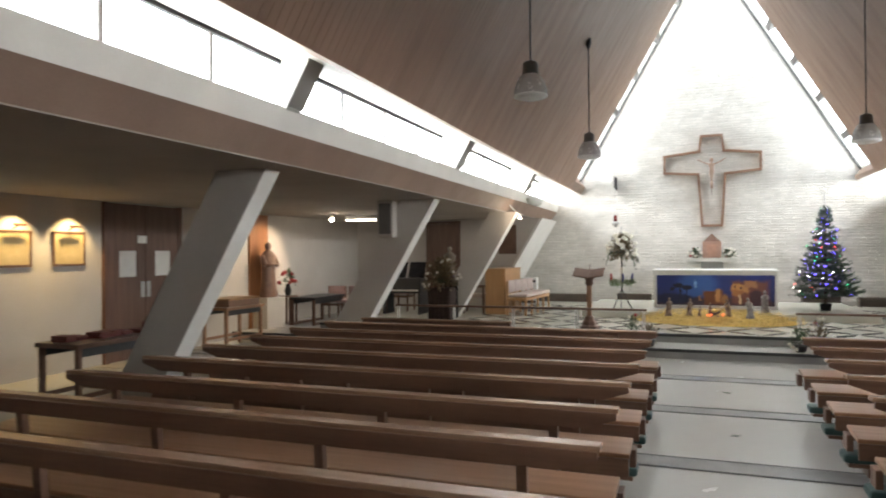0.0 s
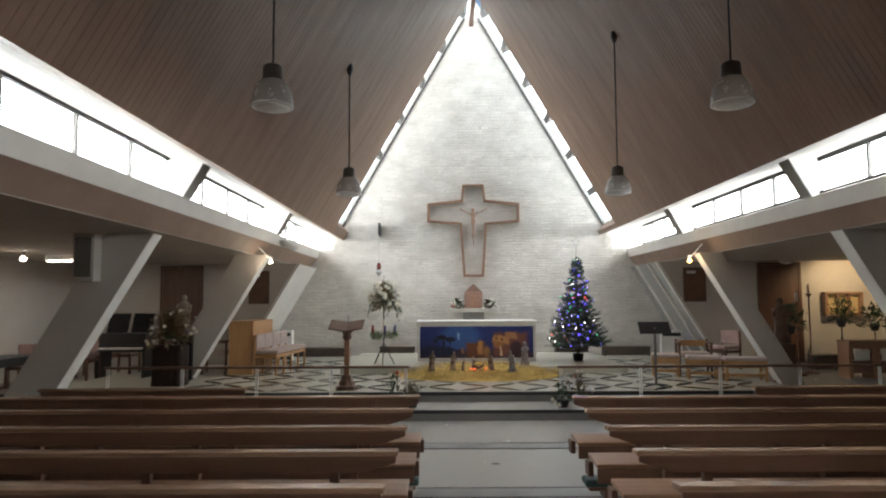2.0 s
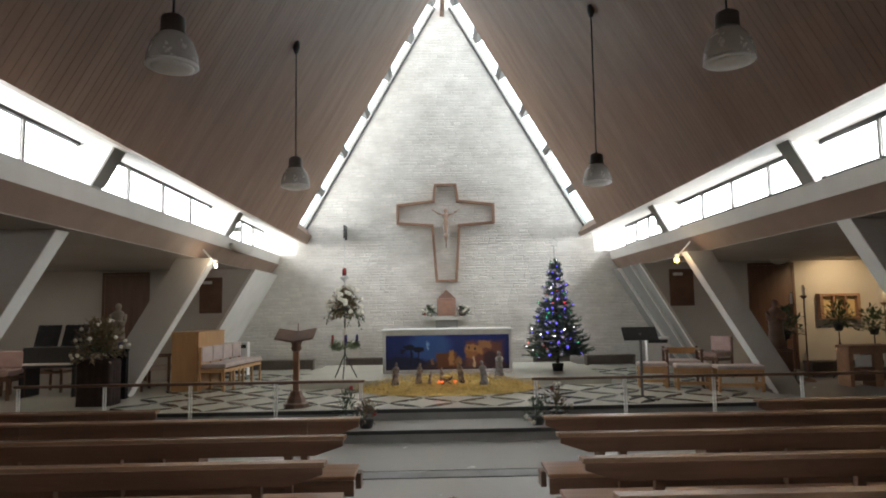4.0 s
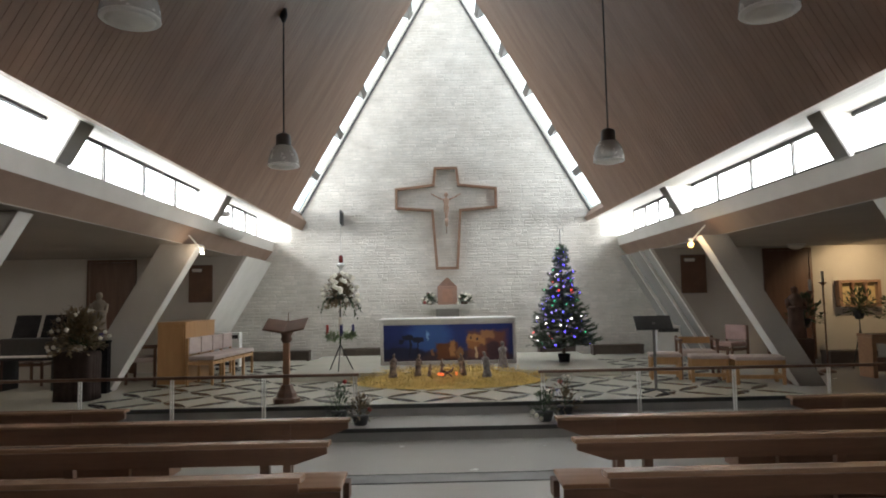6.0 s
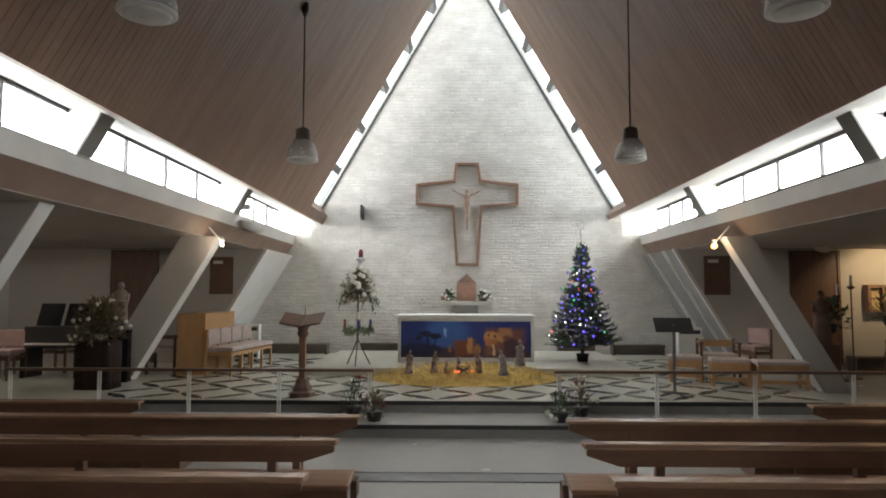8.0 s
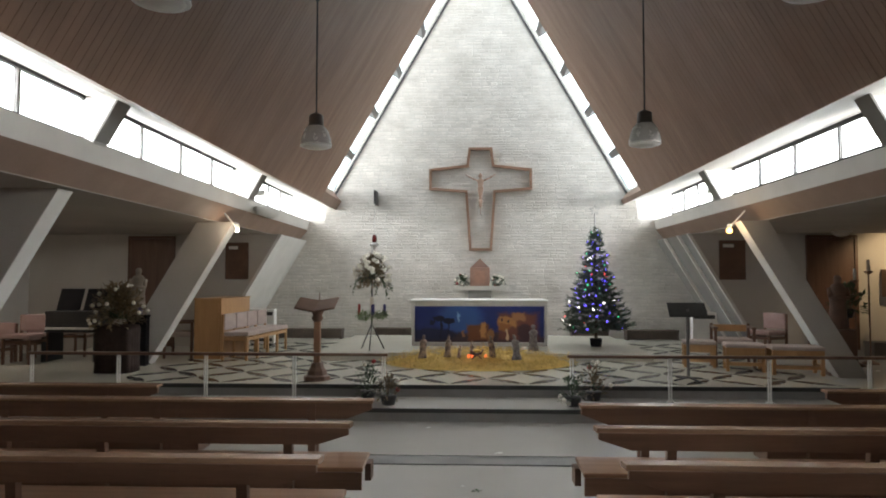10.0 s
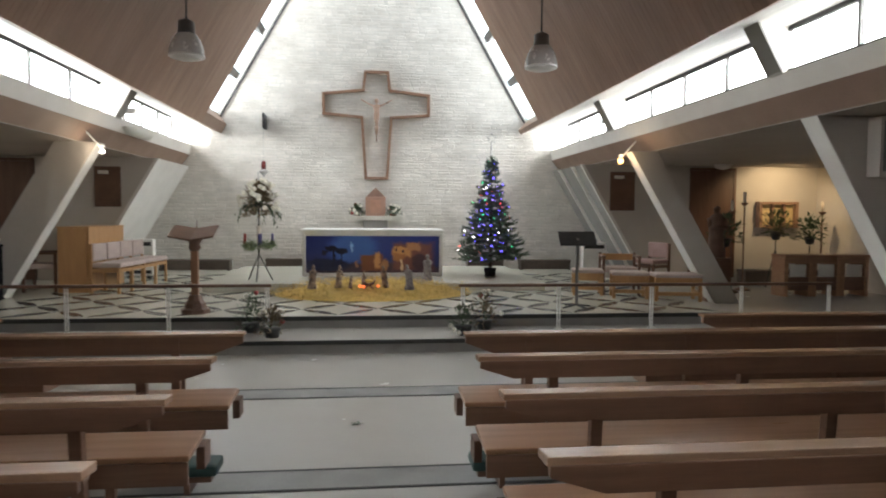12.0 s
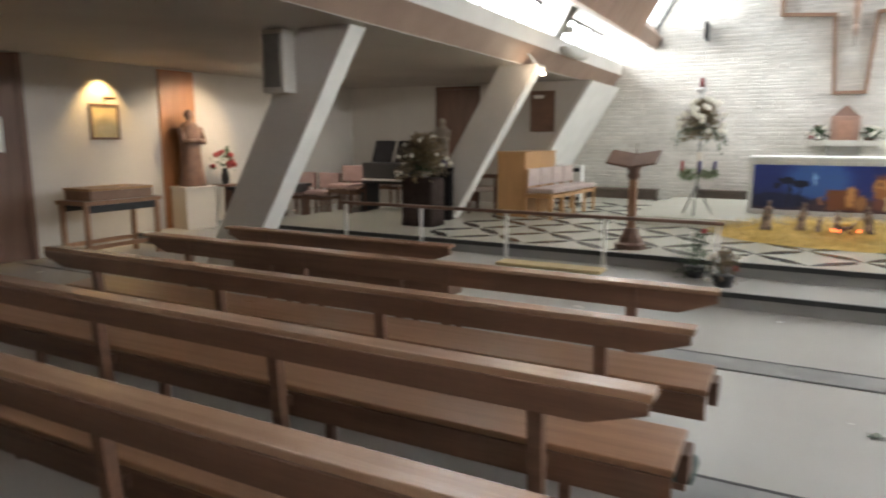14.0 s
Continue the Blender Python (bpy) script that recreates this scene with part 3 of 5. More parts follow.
def build_pew():
    """A bench: backrest of a cap and a leaning board on posts, a seat with its apron, and a padded kneeler behind. x from 0 to its length, back at y 0."""
    t = thing("pew", 0, 0, 0, "brown wooden church pew with open back and green kneeler", "pew", "pews in the nave")
    L = PEW_LEN
    bm = bmesh.new()
    add_prism(bm, [(-0.065, 0.7), (-0.065, 0.733), (0.055, 0.724), (0.055, 0.69)], 0, L, Matrix.Rotation(radians(-90), 4, "Z") @ Matrix.Diagonal((-1, 1, 1, 1)))
    part("cap_rail", bm, CAPWOOD, t, "top rail lightened for the window highlight", bevel=0.006)
    bm = bmesh.new()
    add_prism(bm, [(0.01, 0.708), (0.01, 0.665), (0.2, 0.6), (L - 0.2, 0.6), (L - 0.01, 0.665), (L - 0.01, 0.708)], -0.012, 0.016, Matrix.Rotation(radians(5), 4, "X"))
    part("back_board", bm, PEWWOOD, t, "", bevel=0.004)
    for x in (0.42, 1.58, 2.74, 3.9):
        bm = bmesh.new()
        add_prism(bm, [(x, 0.0), (x + 0.055, 0.0), (x + 0.055, 0.7), (x, 0.7)], 0.0, 0.05)
        for v in bm.verts:
            v.co.y += 0.03 - 0.05 * (v.co.z / 0.7) + 0.0
        part("post", bm, PEWWOOD, t, bevel=0.005)
        box("leg", x + 0.006, 0.36, 0.0, x + 0.05, 0.4, 0.38, PEWWOOD, t, bevel=0.004)
        box("seat_bearer", x + 0.01, 0.075, 0.32, x + 0.045, 0.36, 0.37, PEWWOOD, t)
    bm = bmesh.new()
    add_box(bm, -0.05, 0.1, 0.378, L + 0.05, 0.41, 0.408, Matrix.Translation((0, 0.08, 0.4)) @ Matrix.Rotation(radians(4), 4, "X") @ Matrix.Translation((0, -0.08, -0.4)))
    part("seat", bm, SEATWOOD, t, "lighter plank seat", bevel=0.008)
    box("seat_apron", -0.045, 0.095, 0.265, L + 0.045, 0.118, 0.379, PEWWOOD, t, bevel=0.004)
    box("kneeler", -0.02, -0.2, 0.07, L + 0.02, -0.03, 0.1, PEWWOOD, t, bevel=0.004)
    box("kneeler_pad", -0.05, -0.21, 0.1, L + 0.05, -0.02, 0.165, GREENV, t, "padded green vinyl kneeler", bevel=0.025)
    for x in (0.1, 1.5, 2.9, 4.2):
        box("kneeler_foot", x, -0.2, 0.0, x + 0.03, -0.03, 0.07, PEWWOOD, t)
    for x in (-0.075, L + 0.035):
        box("end_bracket", x, 0.28, 0.27, x + 0.04, 0.4, 0.385, DOORM, t, "dark end bracket", bevel=0.004)
    lower(t)
    return t


first = build_pew()
first.matrix_world = pose(-0.9 - PEW_LEN, -6.5, 0)
for k in range(1, 11):
    copy_thing(first, pose(-0.9 - PEW_LEN - 0.012 * k, -6.5 - 0.788 * k, 0))
for k in range(11):
    copy_thing(first, pose(0.55 - 0.012 * k, -6.56 - 0.765 * k, 0))


def build_desk(name, length, label):
    """A front rail for the first row: cap and board on posts, with a low shelf."""
    t = thing(name, 0, 0, 0, label, "pew", "front row pews")
    box("cap_rail", 0, -0.05, 0.7, length, 0.06, 0.725, CAPWOOD, t, bevel=0.006)
    bm = bmesh.new()
    add_prism(bm, [(0.01, 0.7), (0.01, 0.65), (0.2, 0.575), (length - 0.2, 0.575), (length - 0.01, 0.65), (length - 0.01, 0.7)], -0.015, 0.013)
    part("back_board", bm, PEWWOOD, t, "", bevel=0.004)
    n = max(2, round(length / 1.2))
    for i in range(n):
        x = 0.42 + (length - 0.9) * i / (n - 1)
        box("post", x, -0.02, 0, x + 0.055, 0.03, 0.7, PEWWOOD, t, bevel=0.005)
        box("post", x + 0.03, 0.2, 0, x + 0.07, 0.24, 0.42, PEWWOOD, t, bevel=0.005)
    box("shelf", length * 0.3 if length > 3 else 0.0, 0.03, 0.3, length * 0.98, 0.26, 0.42, PEWWOOD, t, bevel=0.006)
    lower(t)
    return t


d = build_desk("pew", PEW_LEN, "brown wooden pew front with a low shelf")
d.matrix_world = pose(-0.88, -5.72, 0, 0, 0, 0) @ Matrix.Diagonal((-1, 1, 1, 1))
d2 = build_desk("pew", PEW_LEN, "brown wooden pew front with a low shelf")
d2.matrix_world = pose(0.58, -5.84, 0)
d3 = build_desk("pew", 2.2, "short brown wooden pew front near the step")
d3.matrix_world = pose(-4.95, -5.1, 0)
d4 = build_desk("pew", 2.2, "short brown wooden pew front near the step")
d4.matrix_world = pose(2.62, -5.15, 0)


# ---- sanctuary ----
def rail(xs, z):
    t = thing("communion_rail", 0, -2.72, 0.14, "communion rail with white posts and a brown wooden handrail", "communion rail", "communion rails")
    lo, hi = min(xs), max(xs)
    box("handrail", lo - 0.05, -0.035, z - 0.175, hi + 0.05, 0.035, z - 0.14, BROWNW, t, "brown wooden handrail", bevel=0.01)
    for x in xs:
        bm = bmesh.new()
        add_box(bm, x - 0.022, -0.006, 0.0, x - 0.006, 0.006, z - 0.175)
        add_box(bm, x + 0.006, -0.006, 0.0, x + 0.022, 0.006, z - 0.175)
        add_box(bm, x - 0.04, -0.03, 0.0, x + 0.04, 0.03, 0.012)
        part("rail_post", bm, WHITEM, t)
    return t


rail((-5.43, -4.37, -3.31, -2.25, -1.19), 0.69)
rail((1.01, 2.14, 3.27, 4.4, 5.53), 0.68)


# altar
altar = thing("altar", 0, 1.11, 0.4, "pale stone altar with a painted night scene front and white cloth", "altar")
bm = bmesh.new()
add_box(bm, -1.17, 0.05, 0, 1.17, 0.85, 0.74)
part("body", bm, STONE, altar)
for x0, x1, z0, z1 in ((-1.19, -1.135, 0, 0.74), (1.135, 1.19, 0, 0.74), (-1.135, 1.135, 0.692, 0.74), (-1.135, 1.135, 0, 0.06)):
    box("front_frame", x0, 0.0, z0, x1, 0.05, z1, STONE, altar, bevel=0.006)
box("tabletop", -1.2, -0.02, 0.74, 1.2, 0.88, 0.785, STONE, altar, bevel=0.006)
box("altar_cloth", -1.21, -0.03, 0.785, 1.21, 0.89, 0.802, CLOTH, altar, "white linen cloth", bevel=0.005)
painting = box("painting", -1.132, 0.022, 0.063, 1.132, 0.047, 0.69, NIGHT, altar, "painted night scene of palms, star and lit stone houses")


# soft painted shapes: middle, radii, colour and how soft the edge is, from back to front
SHAPES = [
    (-0.1, 0.62, 1.3, 0.28, (0.02, 0.035, 0.17), 0.7), (-0.3, 0.48, 0.34, 0.26, (0.05, 0.12, 0.36), 0.9), (0.0, 0.1, 1.2, 0.13, (0.06, 0.035, 0.05), 0.5),
    (-0.75, 0.2, 0.4, 0.1, (0.016, 0.02, 0.06), 0.6), (0.62, 0.34, 0.36, 0.26, (0.2, 0.075, 0.05), 0.6), (-0.02, 0.24, 0.2, 0.16, (0.2, 0.07, 0.03), 0.45),
    (0.06, 0.28, 0.05, 0.15, (0.55, 0.26, 0.09), 0.6), (0.45, 0.42, 0.17, 0.1, (0.52, 0.25, 0.09), 0.45), (0.62, 0.5, 0.12, 0.08, (0.42, 0.2, 0.09), 0.6),
    (0.4, 0.33, 0.1, 0.06, (0.38, 0.15, 0.05), 0.6), (0.445, 0.2, 0.025, 0.11, (0.7, 0.5, 0.3), 0.4), (0.72, 0.24, 0.12, 0.14, (0.07, 0.03, 0.04), 0.6),
    (0.46, 0.43, 0.02, 0.03, (0.06, 0.03, 0.03), 0.4), (0.36, 0.45, 0.02, 0.025, (0.06, 0.03, 0.03), 0.4), (0.18, 0.2, 0.06, 0.1, (0.36, 0.17, 0.07), 0.7),
    (-0.64, 0.47, 0.1, 0.055, (0.01, 0.012, 0.03), 0.35), (-0.48, 0.43, 0.09, 0.05, (0.01, 0.012, 0.03), 0.35), (-0.75, 0.4, 0.05, 0.04, (0.012, 0.014, 0.035), 0.35),
    (-0.61, 0.3, 0.014, 0.18, (0.01, 0.012, 0.03), 0.3), (-0.49, 0.28, 0.012, 0.15, (0.01, 0.012, 0.03), 0.3), (-0.25, 0.22, 0.03, 0.06, (0.3, 0.15, 0.09), 0.6),
    (-0.33, 0.52, 0.03, 0.03, (0.2, 0.42, 0.7), 0.9), (-0.33, 0.5, 0.008, 0.08, (0.3, 0.5, 0.75), 0.8)]
nt = NIGHT.node_tree
N_, L_ = nt.nodes.new, nt.links.new
bsdf = nt.nodes["Principled BSDF"]
colour = bsdf.inputs["Base Color"].links[0].from_socket
tc, wob, wm = N_("ShaderNodeTexCoord"), N_("ShaderNodeTexNoise"), N_("ShaderNodeVectorMath")
wob.inputs["Scale"].default_value, wob.inputs["Detail"].default_value = 13, 5
wm.operation = "MULTIPLY_ADD"
wm.inputs[1].default_value = (0.12, 0.0, 0.1)
L_(tc.outputs["Object"], wob.inputs["Vector"])
L_(wob.outputs["Color"], wm.inputs[0])
L_(tc.outputs["Object"], wm.inputs[2])
for x, z, rx, rz, col, soft in SHAPES:
    sub, div, ln_, mr, mx = N_("ShaderNodeVectorMath"), N_("ShaderNodeVectorMath"), N_("ShaderNodeVectorMath"), N_("ShaderNodeMapRange"), N_("ShaderNodeMix")
    sub.operation, div.operation, ln_.operation = "SUBTRACT", "MULTIPLY", "LENGTH"
    sub.inputs[1].default_value = (x * 1.1 + 0.06, 0.03, z * 1.05 + 0.03)
    div.inputs[1].default_value = (0.9 / rx, 0, 0.95 / rz)
    L_(wm.outputs[0], sub.inputs[0])
    L_(sub.outputs[0], div.inputs[0])
    if col[0] > 0.15 and soft < 0.65:
        div.inputs[1].default_value = (1.08 / rx, 0, 1.14 / rz)
        ab, sp_, big = N_("ShaderNodeVectorMath"), N_("ShaderNodeSeparateXYZ"), N_("ShaderNodeMath")
        ab.operation, big.operation = "ABSOLUTE", "MAXIMUM"
        L_(div.outputs[0], ab.inputs[0])
        L_(ab.outputs[0], sp_.inputs[0])
        L_(sp_.outputs[0], big.inputs[0])
        L_(sp_.outputs[2], big.inputs[1])
        reach = big.outputs[0]
    else:
        L_(div.outputs[0], ln_.inputs[0])
        reach = ln_.outputs["Value"]
    mr.interpolation_type = "SMOOTHSTEP"
    mr.inputs["From Min"].default_value, mr.inputs["From Max"].default_value = 1 + soft * 0.36, 1 - soft * 0.36
    L_(reach, mr.inputs["Value"])
    mx.data_type = "RGBA"
    mx.inputs["B"].default_value = (*col, 1)
    L_(mr.outputs[0], mx.inputs["Factor"])
    L_(colour, mx.inputs["A"])
    colour = mx.outputs["Result"]
L_(colour, bsdf.inputs["Base Color"])

# crib on straw before the altar
bm = bmesh.new()
rnd = random.Random(11)
grid = {}
NX, NY = 44, 20
for i in range(NX + 1):
    for j in range(NY + 1):
        u, v = i / NX * 2 - 1, j / NY * 2 - 1
        r = math.hypot(u, v)
        h = max(0, 1 - r ** 3) if r < 1 else 0
        x, y = u * (1 / max(1, r)) * 1.42, v * (1 / max(1, r)) * 0.92
        hz = 0.19 * h * (1 + 0.25 * v) * (0.75 + 0.5 * noise.noise((x * 4, y * 4, 3))) + 0.012 * noise.noise((x * 20, y * 20, 1)) * (h > 0)
        grid[i, j] = bm.verts.new((x, y, max(0.0, hz)))
for i in range(NX):
    for j in range(NY):
        bm.faces.new((grid[i, j], grid[i + 1, j], grid[i + 1, j + 1], grid[i, j + 1]))
bmesh.ops.remove_doubles(bm, verts=bm.verts, dist=1e-4)
straw = tagged(part("straw_bed", bm, STRAW), "heap of golden straw spread before the altar", "straw")
straw.location = (-0.03, -0.3, 0.281)
bm = bmesh.new()
for _ in range(6500):
    a, q = rnd.uniform(0, math.tau), math.sqrt(rnd.random())
    x, y = 1.5 * q * math.cos(a), 0.97 * q * math.sin(a)
    z = 0.19 * max(0, 1 - q ** 3) * (1 + 0.25 * y / 0.92) * (0.75 + 0.5 * noise.noise((x * 4, y * 4, 3))) + 0.004
    d = Vector((rnd.uniform(-1, 1), rnd.uniform(-1, 1), rnd.uniform(-0.1, 0.55))).normalized() * rnd.uniform(0.05, 0.14)
    w = Vector((d.y, -d.x, 0)).normalized() * 0.0025
    p = Vector((x, y, z))
    f = [bm.verts.new(c) for c in (p - w, p + w, p + d + w, p + d - w)]
    bm.faces.new(f)
tagged(part("loose_straw", bm, STRAW, straw), "loose straw stalks", kind="stuff")


def crib_figure(x, y, h, material, label, lean=0.0, rz=0):
    """A robed plaster figure in one mesh."""
    bm = bmesh.new()
    add_lathe(bm, [(0.21 * h, 0), (0.2 * h, 0.05 * h), (0.15 * h, 0.3 * h), (0.14 * h, 0.5 * h), (0.155 * h, 0.66 * h), (0.13 * h, 0.76 * h), (0.05 * h, 0.82 * h), (0.065 * h, 0.86 * h), (0.085 * h, 0.92 * h), (0.06 * h, 0.98 * h), (0.01, h)], n=12, sy=0.75)
    add_tube(bm, (-0.13 * h, 0, 0.7 * h), (-0.04 * h, -0.16 * h, 0.55 * h), 0.05 * h, 0.03 * h, 8)
    add_tube(bm, (0.13 * h, 0, 0.7 * h), (0.05 * h, -0.17 * h, 0.56 * h), 0.05 * h, 0.03 * h, 8)
    for v in bm.verts:
        v.co.x += lean * v.co.z ** 2 / h + 0.012 * noise.noise(v.co * 30)
        v.co.y += 0.01 * noise.noise(v.co * 24 + Vector((3, 1, 2)))
    ob = tagged(part("crib_figure", bm, material, smooth=True), label, "figurine", "crib figures")
    ob.matrix_world = pose(x, y, 0.41, 0, 0, rz) @ Matrix.Scale(1.06, 4)
    return ob


crib_figure(-0.86, -0.8, 0.32, FIG, "brown-robed plaster crib figure standing in straw", 0.06, 30)
crib_figure(-0.5, -0.66, 0.3, FIG, "robed plaster crib figure standing in straw", 0.1, 50)
crib_figure(0.16, -0.7, 0.3, FIG, "brown-robed plaster crib figure beside the manger", -0.1, -30)
crib_figure(0.5, -0.95, 0.34, FIGD, "grey-brown shepherd crib figure standing in straw", 0.12, -160)
crib_figure(0.86, 0.28, 0.4, FIGD, "tall plaster crib figure near the altar", 0.0, 0)
crib_figure(-0.33, -0.75, 0.17, FIG, "small kneeling plaster crib figure", 0.2, 60)
crib_figure(-0.15, -0.6, 0.22, FIG, "kneeling plaster crib figure beside the manger", 0.3, 80)
manger = thing("manger", -0.07, -0.82, 0.44, "small dark wooden manger lit by an orange lamp", "manger")
bm = bmesh.new()
add_prism(bm, [(-0.1, 0.1), (-0.06, 0.03), (0.06, 0.03), (0.1, 0.1), (0.085, 0.1), (0.05, 0.045), (-0.05, 0.045), (-0.085, 0.1)], -0.06, 0.06)
part("trough", bm, BROWNW, manger)
for sx in (-1, 1):
    tube("leg", (sx * 0.07, -0.05, -0.03), (sx * -0.05, -0.05, 0.06), 0.008, BROWNW, manger, n=6)
    tube("leg", (sx * 0.07, 0.05, -0.03), (sx * -0.05, 0.05, 0.06), 0.008, BROWNW, manger, n=6)
ball("bedding", (0, 0, 0.085), 0.06, STRAW, manger, sub=2, squash=0.4)
for x, y in ((-0.12, -0.07), (0.13, -0.05), (-0.07, -0.11)):
    ball("lamp_bulb", (x, y, 0.015), 0.015, FLAME, manger, "small orange lamp", sub=2)

# retable shelf and tabernacle
shelf = thing("altar_shelf", 0.06, 3.75, 0.28, "white stone shelf on a grey plinth against the brick wall", "shelf")
box("plinth", -0.25, 0.02, 0.0, 0.25, 0.33, 1.05, RISER, shelf, bevel=0.006)
box("ledge", -0.57, -0.06, 1.05, 0.57, 0.335, 1.14, STONE, shelf, "pale stone ledge", bevel=0.006)
tab = thing("tabernacle", 0.06, 3.88, 1.42, "pink stone tabernacle with a pointed dark roof", "tabernacle")
box("body", -0.21, -0.13, 0, 0.21, 0.15, 0.4, TERRA, tab, bevel=0.008)
box("tabernacle_door", -0.11, -0.142, 0.05, 0.11, -0.131, 0.33, mat("copper_door", (0.5, 0.28, 0.2), None, 8, 0.4, metal=0.4), tab, "copper door")
bm = bmesh.new()
base = [bm.verts.new(c) for c in ((-0.2, -0.13, 0.4), (0.2, -0.13, 0.4), (0.2, 0.15, 0.4), (-0.2, 0.15, 0.4))]
tip = bm.verts.new((0, 0.01, 0.6))
bm.faces.new(base[::-1])
for i in range(4):
    bm.faces.new((base[i], base[(i + 1) % 4], tip))
part("pointed_roof", bm, DOORM, tab, "dark pointed roof")


def bouquet(t, r, h, z, seed, n_leaf, n_flower, leaf=LEAF, flower=PETAL, droop=0.0, fr=0.03, lw=0.02, ll=0.12, extra=None):
    """Leaves and blooms that spring from one point, as parts of t."""
    rnd = random.Random(seed)
    bm = bmesh.new()
    stems = []
    for _ in range(n_leaf):
        a, e = rnd.uniform(0, math.tau), rnd.uniform(-0.3 - droop, 1.4)
        q = rnd.uniform(0.3, 0.95)
        d = Vector((math.cos(a) * math.cos(e), math.sin(a) * math.cos(e), math.sin(e)))
        p = Vector((d.x * r * q, d.y * r * q, z + d.z * h * q - droop * r * q * max(0, math.cos(e)) * 0.8))
        d2 = (d + Vector((rnd.uniform(-0.6, 0.6), rnd.uniform(-0.6, 0.6), rnd.uniform(-0.5, 0.5) - droop))).normalized()
        add_leaf(bm, p, d2, ll * rnd.uniform(0.6, 1.3), lw * rnd.uniform(0.7, 1.2))
        if rnd.random() < 0.12:
            stems.append((p, d))
    part("foliage", bm, leaf, t)
    bm = bmesh.new()
    for p, d in stems:
        add_tube(bm, (0, 0, z - 0.02), p, 0.004, 0.002, 4, cap=False)
    part("stems", bm, LEAF, t)
    for _ in range(n_flower):
        a, e = rnd.uniform(0, math.tau), rnd.uniform(-0.25, 1.3)
        q = rnd.uniform(0.9, 1.12)
        c = (math.cos(a) * math.cos(e) * r * q, math.sin(a) * math.cos(e) * r * q, z + math.sin(e) * h * q)
        bm = bmesh.new()
        for k in range(6):
            b = k * math.tau / 6
            add_leaf(bm, c, (math.cos(b), math.sin(b), 0.2 + 0.1 * k), fr * 1.25, fr * 0.5)
        add_ball(bm, c, fr * 1.0, 1)
        mt = flower if rnd.random() < 0.75 or extra is None else extra
        part("bloom", bm, mt, t, "white bloom" if mt is PETAL else "red bloom")


for sx in (-1, 1):
    fl = thing("flower_arrangement", 0.06 + sx * 0.38, 3.8, 1.42, "low arrangement of white and red flowers on the altar shelf", "flowers", "altar shelf flowers")
    lathe("bowl", [(0.05, 0), (0.07, 0.03), (0.06, 0.035)], BROWNW, fl, n=12)
    bouquet(fl, 0.16, 0.17, 0.06, 20 + sx, 200, 16, fr=0.036, ll=0.07, lw=0.018, extra=REDP)

# cross of timber outline with a carved corpus
cross = thing("wall_cross", 0.08, WALL_Y, 0, "large cross outlined in brown timber on the brick wall", "cross")
O = [(0.235, 4.45), (0.28, 4.07), (1.107, 3.98), (1.107, 3.565), (0.31, 3.5), (0.225, 2.22)]
O = O + [(-x, z) for x, z in O[::-1]]
for i, (x0, z0) in enumerate(O):
    x1, z1 = O[(i + 1) % len(O)]
    a, b = Vector((x0, 0, z0)), Vector((x1, 0, z1))
    d = (b - a).normalized()
    w = Vector((-d.z, 0, d.x)) * 0.03
    bm = bmesh.new()
    p = [a - w - d * 0.03, a + w - d * 0.03, b + w + d * 0.03, b - w + d * 0.03]
    add_prism(bm, [(q.x, q.z) for q in p], -0.085 + 0.002 * (i % 2), -0.002)
    part("timber", bm, CROSSW, cross, bevel=0.006)
corpus = bmesh.new()
add_lathe(corpus, [(0.02, 3.3), (0.03, 3.34), (0.035, 3.42), (0.055, 3.5), (0.065, 3.58), (0.05, 3.64), (0.075, 3.74), (0.07, 3.78), (0.02, 3.81), (0.045, 3.85), (0.045, 3.89), (0.01, 3.93)], 0, 0, 12, sy=0.6)
for sx in (-1, 1):
    add_tube(corpus, (sx * 0.06, 0, 3.76), (sx * 0.2, 0, 3.82), 0.022, 0.016, 8)
    add_tube(corpus, (sx * 0.2, 0, 3.82), (sx * 0.33, 0.01, 3.9), 0.018, 0.012, 8)
    add_tube(corpus, (sx * 0.02, 0, 3.34), (sx * 0.01, -0.01, 3.16), 0.028, 0.018, 8)
cp = tagged(part("crucifix_figure", corpus, mat("carved_limewood", (0.45, 0.31, 0.23), (0.3, 0.19, 0.14), 14, 0.5, bump=0.2), smooth=True), "small pale carved crucifix figure on the wall", "carving")
cp.location = (0.08, WALL_Y - 0.06, -0.02)
tube("hanging_rod", (0, 0.0, 3.0), (0, 0.0, 3.3), 0.012, BROWNW, cp)

# sanctuary lamp hung beside the wall
lamp = thing("sanctuary_lamp", -2.22, 3.75, 0, "hanging silver sanctuary lamp with a red glass on a thin chain", "sanctuary lamp")
box("wall_bracket", -0.02, -0.05, 3.2, 0.02, 0.338, 3.5, BLACKM, lamp, "black wall bracket", bevel=0.004)
tube("chain", (0, -0.03, 2.52), (0, -0.03, 3.22), 0.006, STEEL, lamp, n=6)
lathe("lamp_bowl", [(0.01, 2.2), (0.03, 2.24), (0.1, 2.3), (0.085, 2.34), (0.03, 2.36)], STEEL, lamp, "silver lamp bowl", x=0, y=-0.03, n=16)
lathe("red_glass", [(0.045, 2.36), (0.05, 2.42), (0.045, 2.5), (0.02, 2.53)], mat("red_glass", (0.14, 0.02, 0.018), None, 9, 0.15), lamp, "red glass", x=0, y=-0.03, n=14)

# flower pedestal with advent wreath
ped = thing("flower_stand", -1.8, 0.5, 0.4, "tall wrought stand with white flowers and an advent wreath", "flower stand")
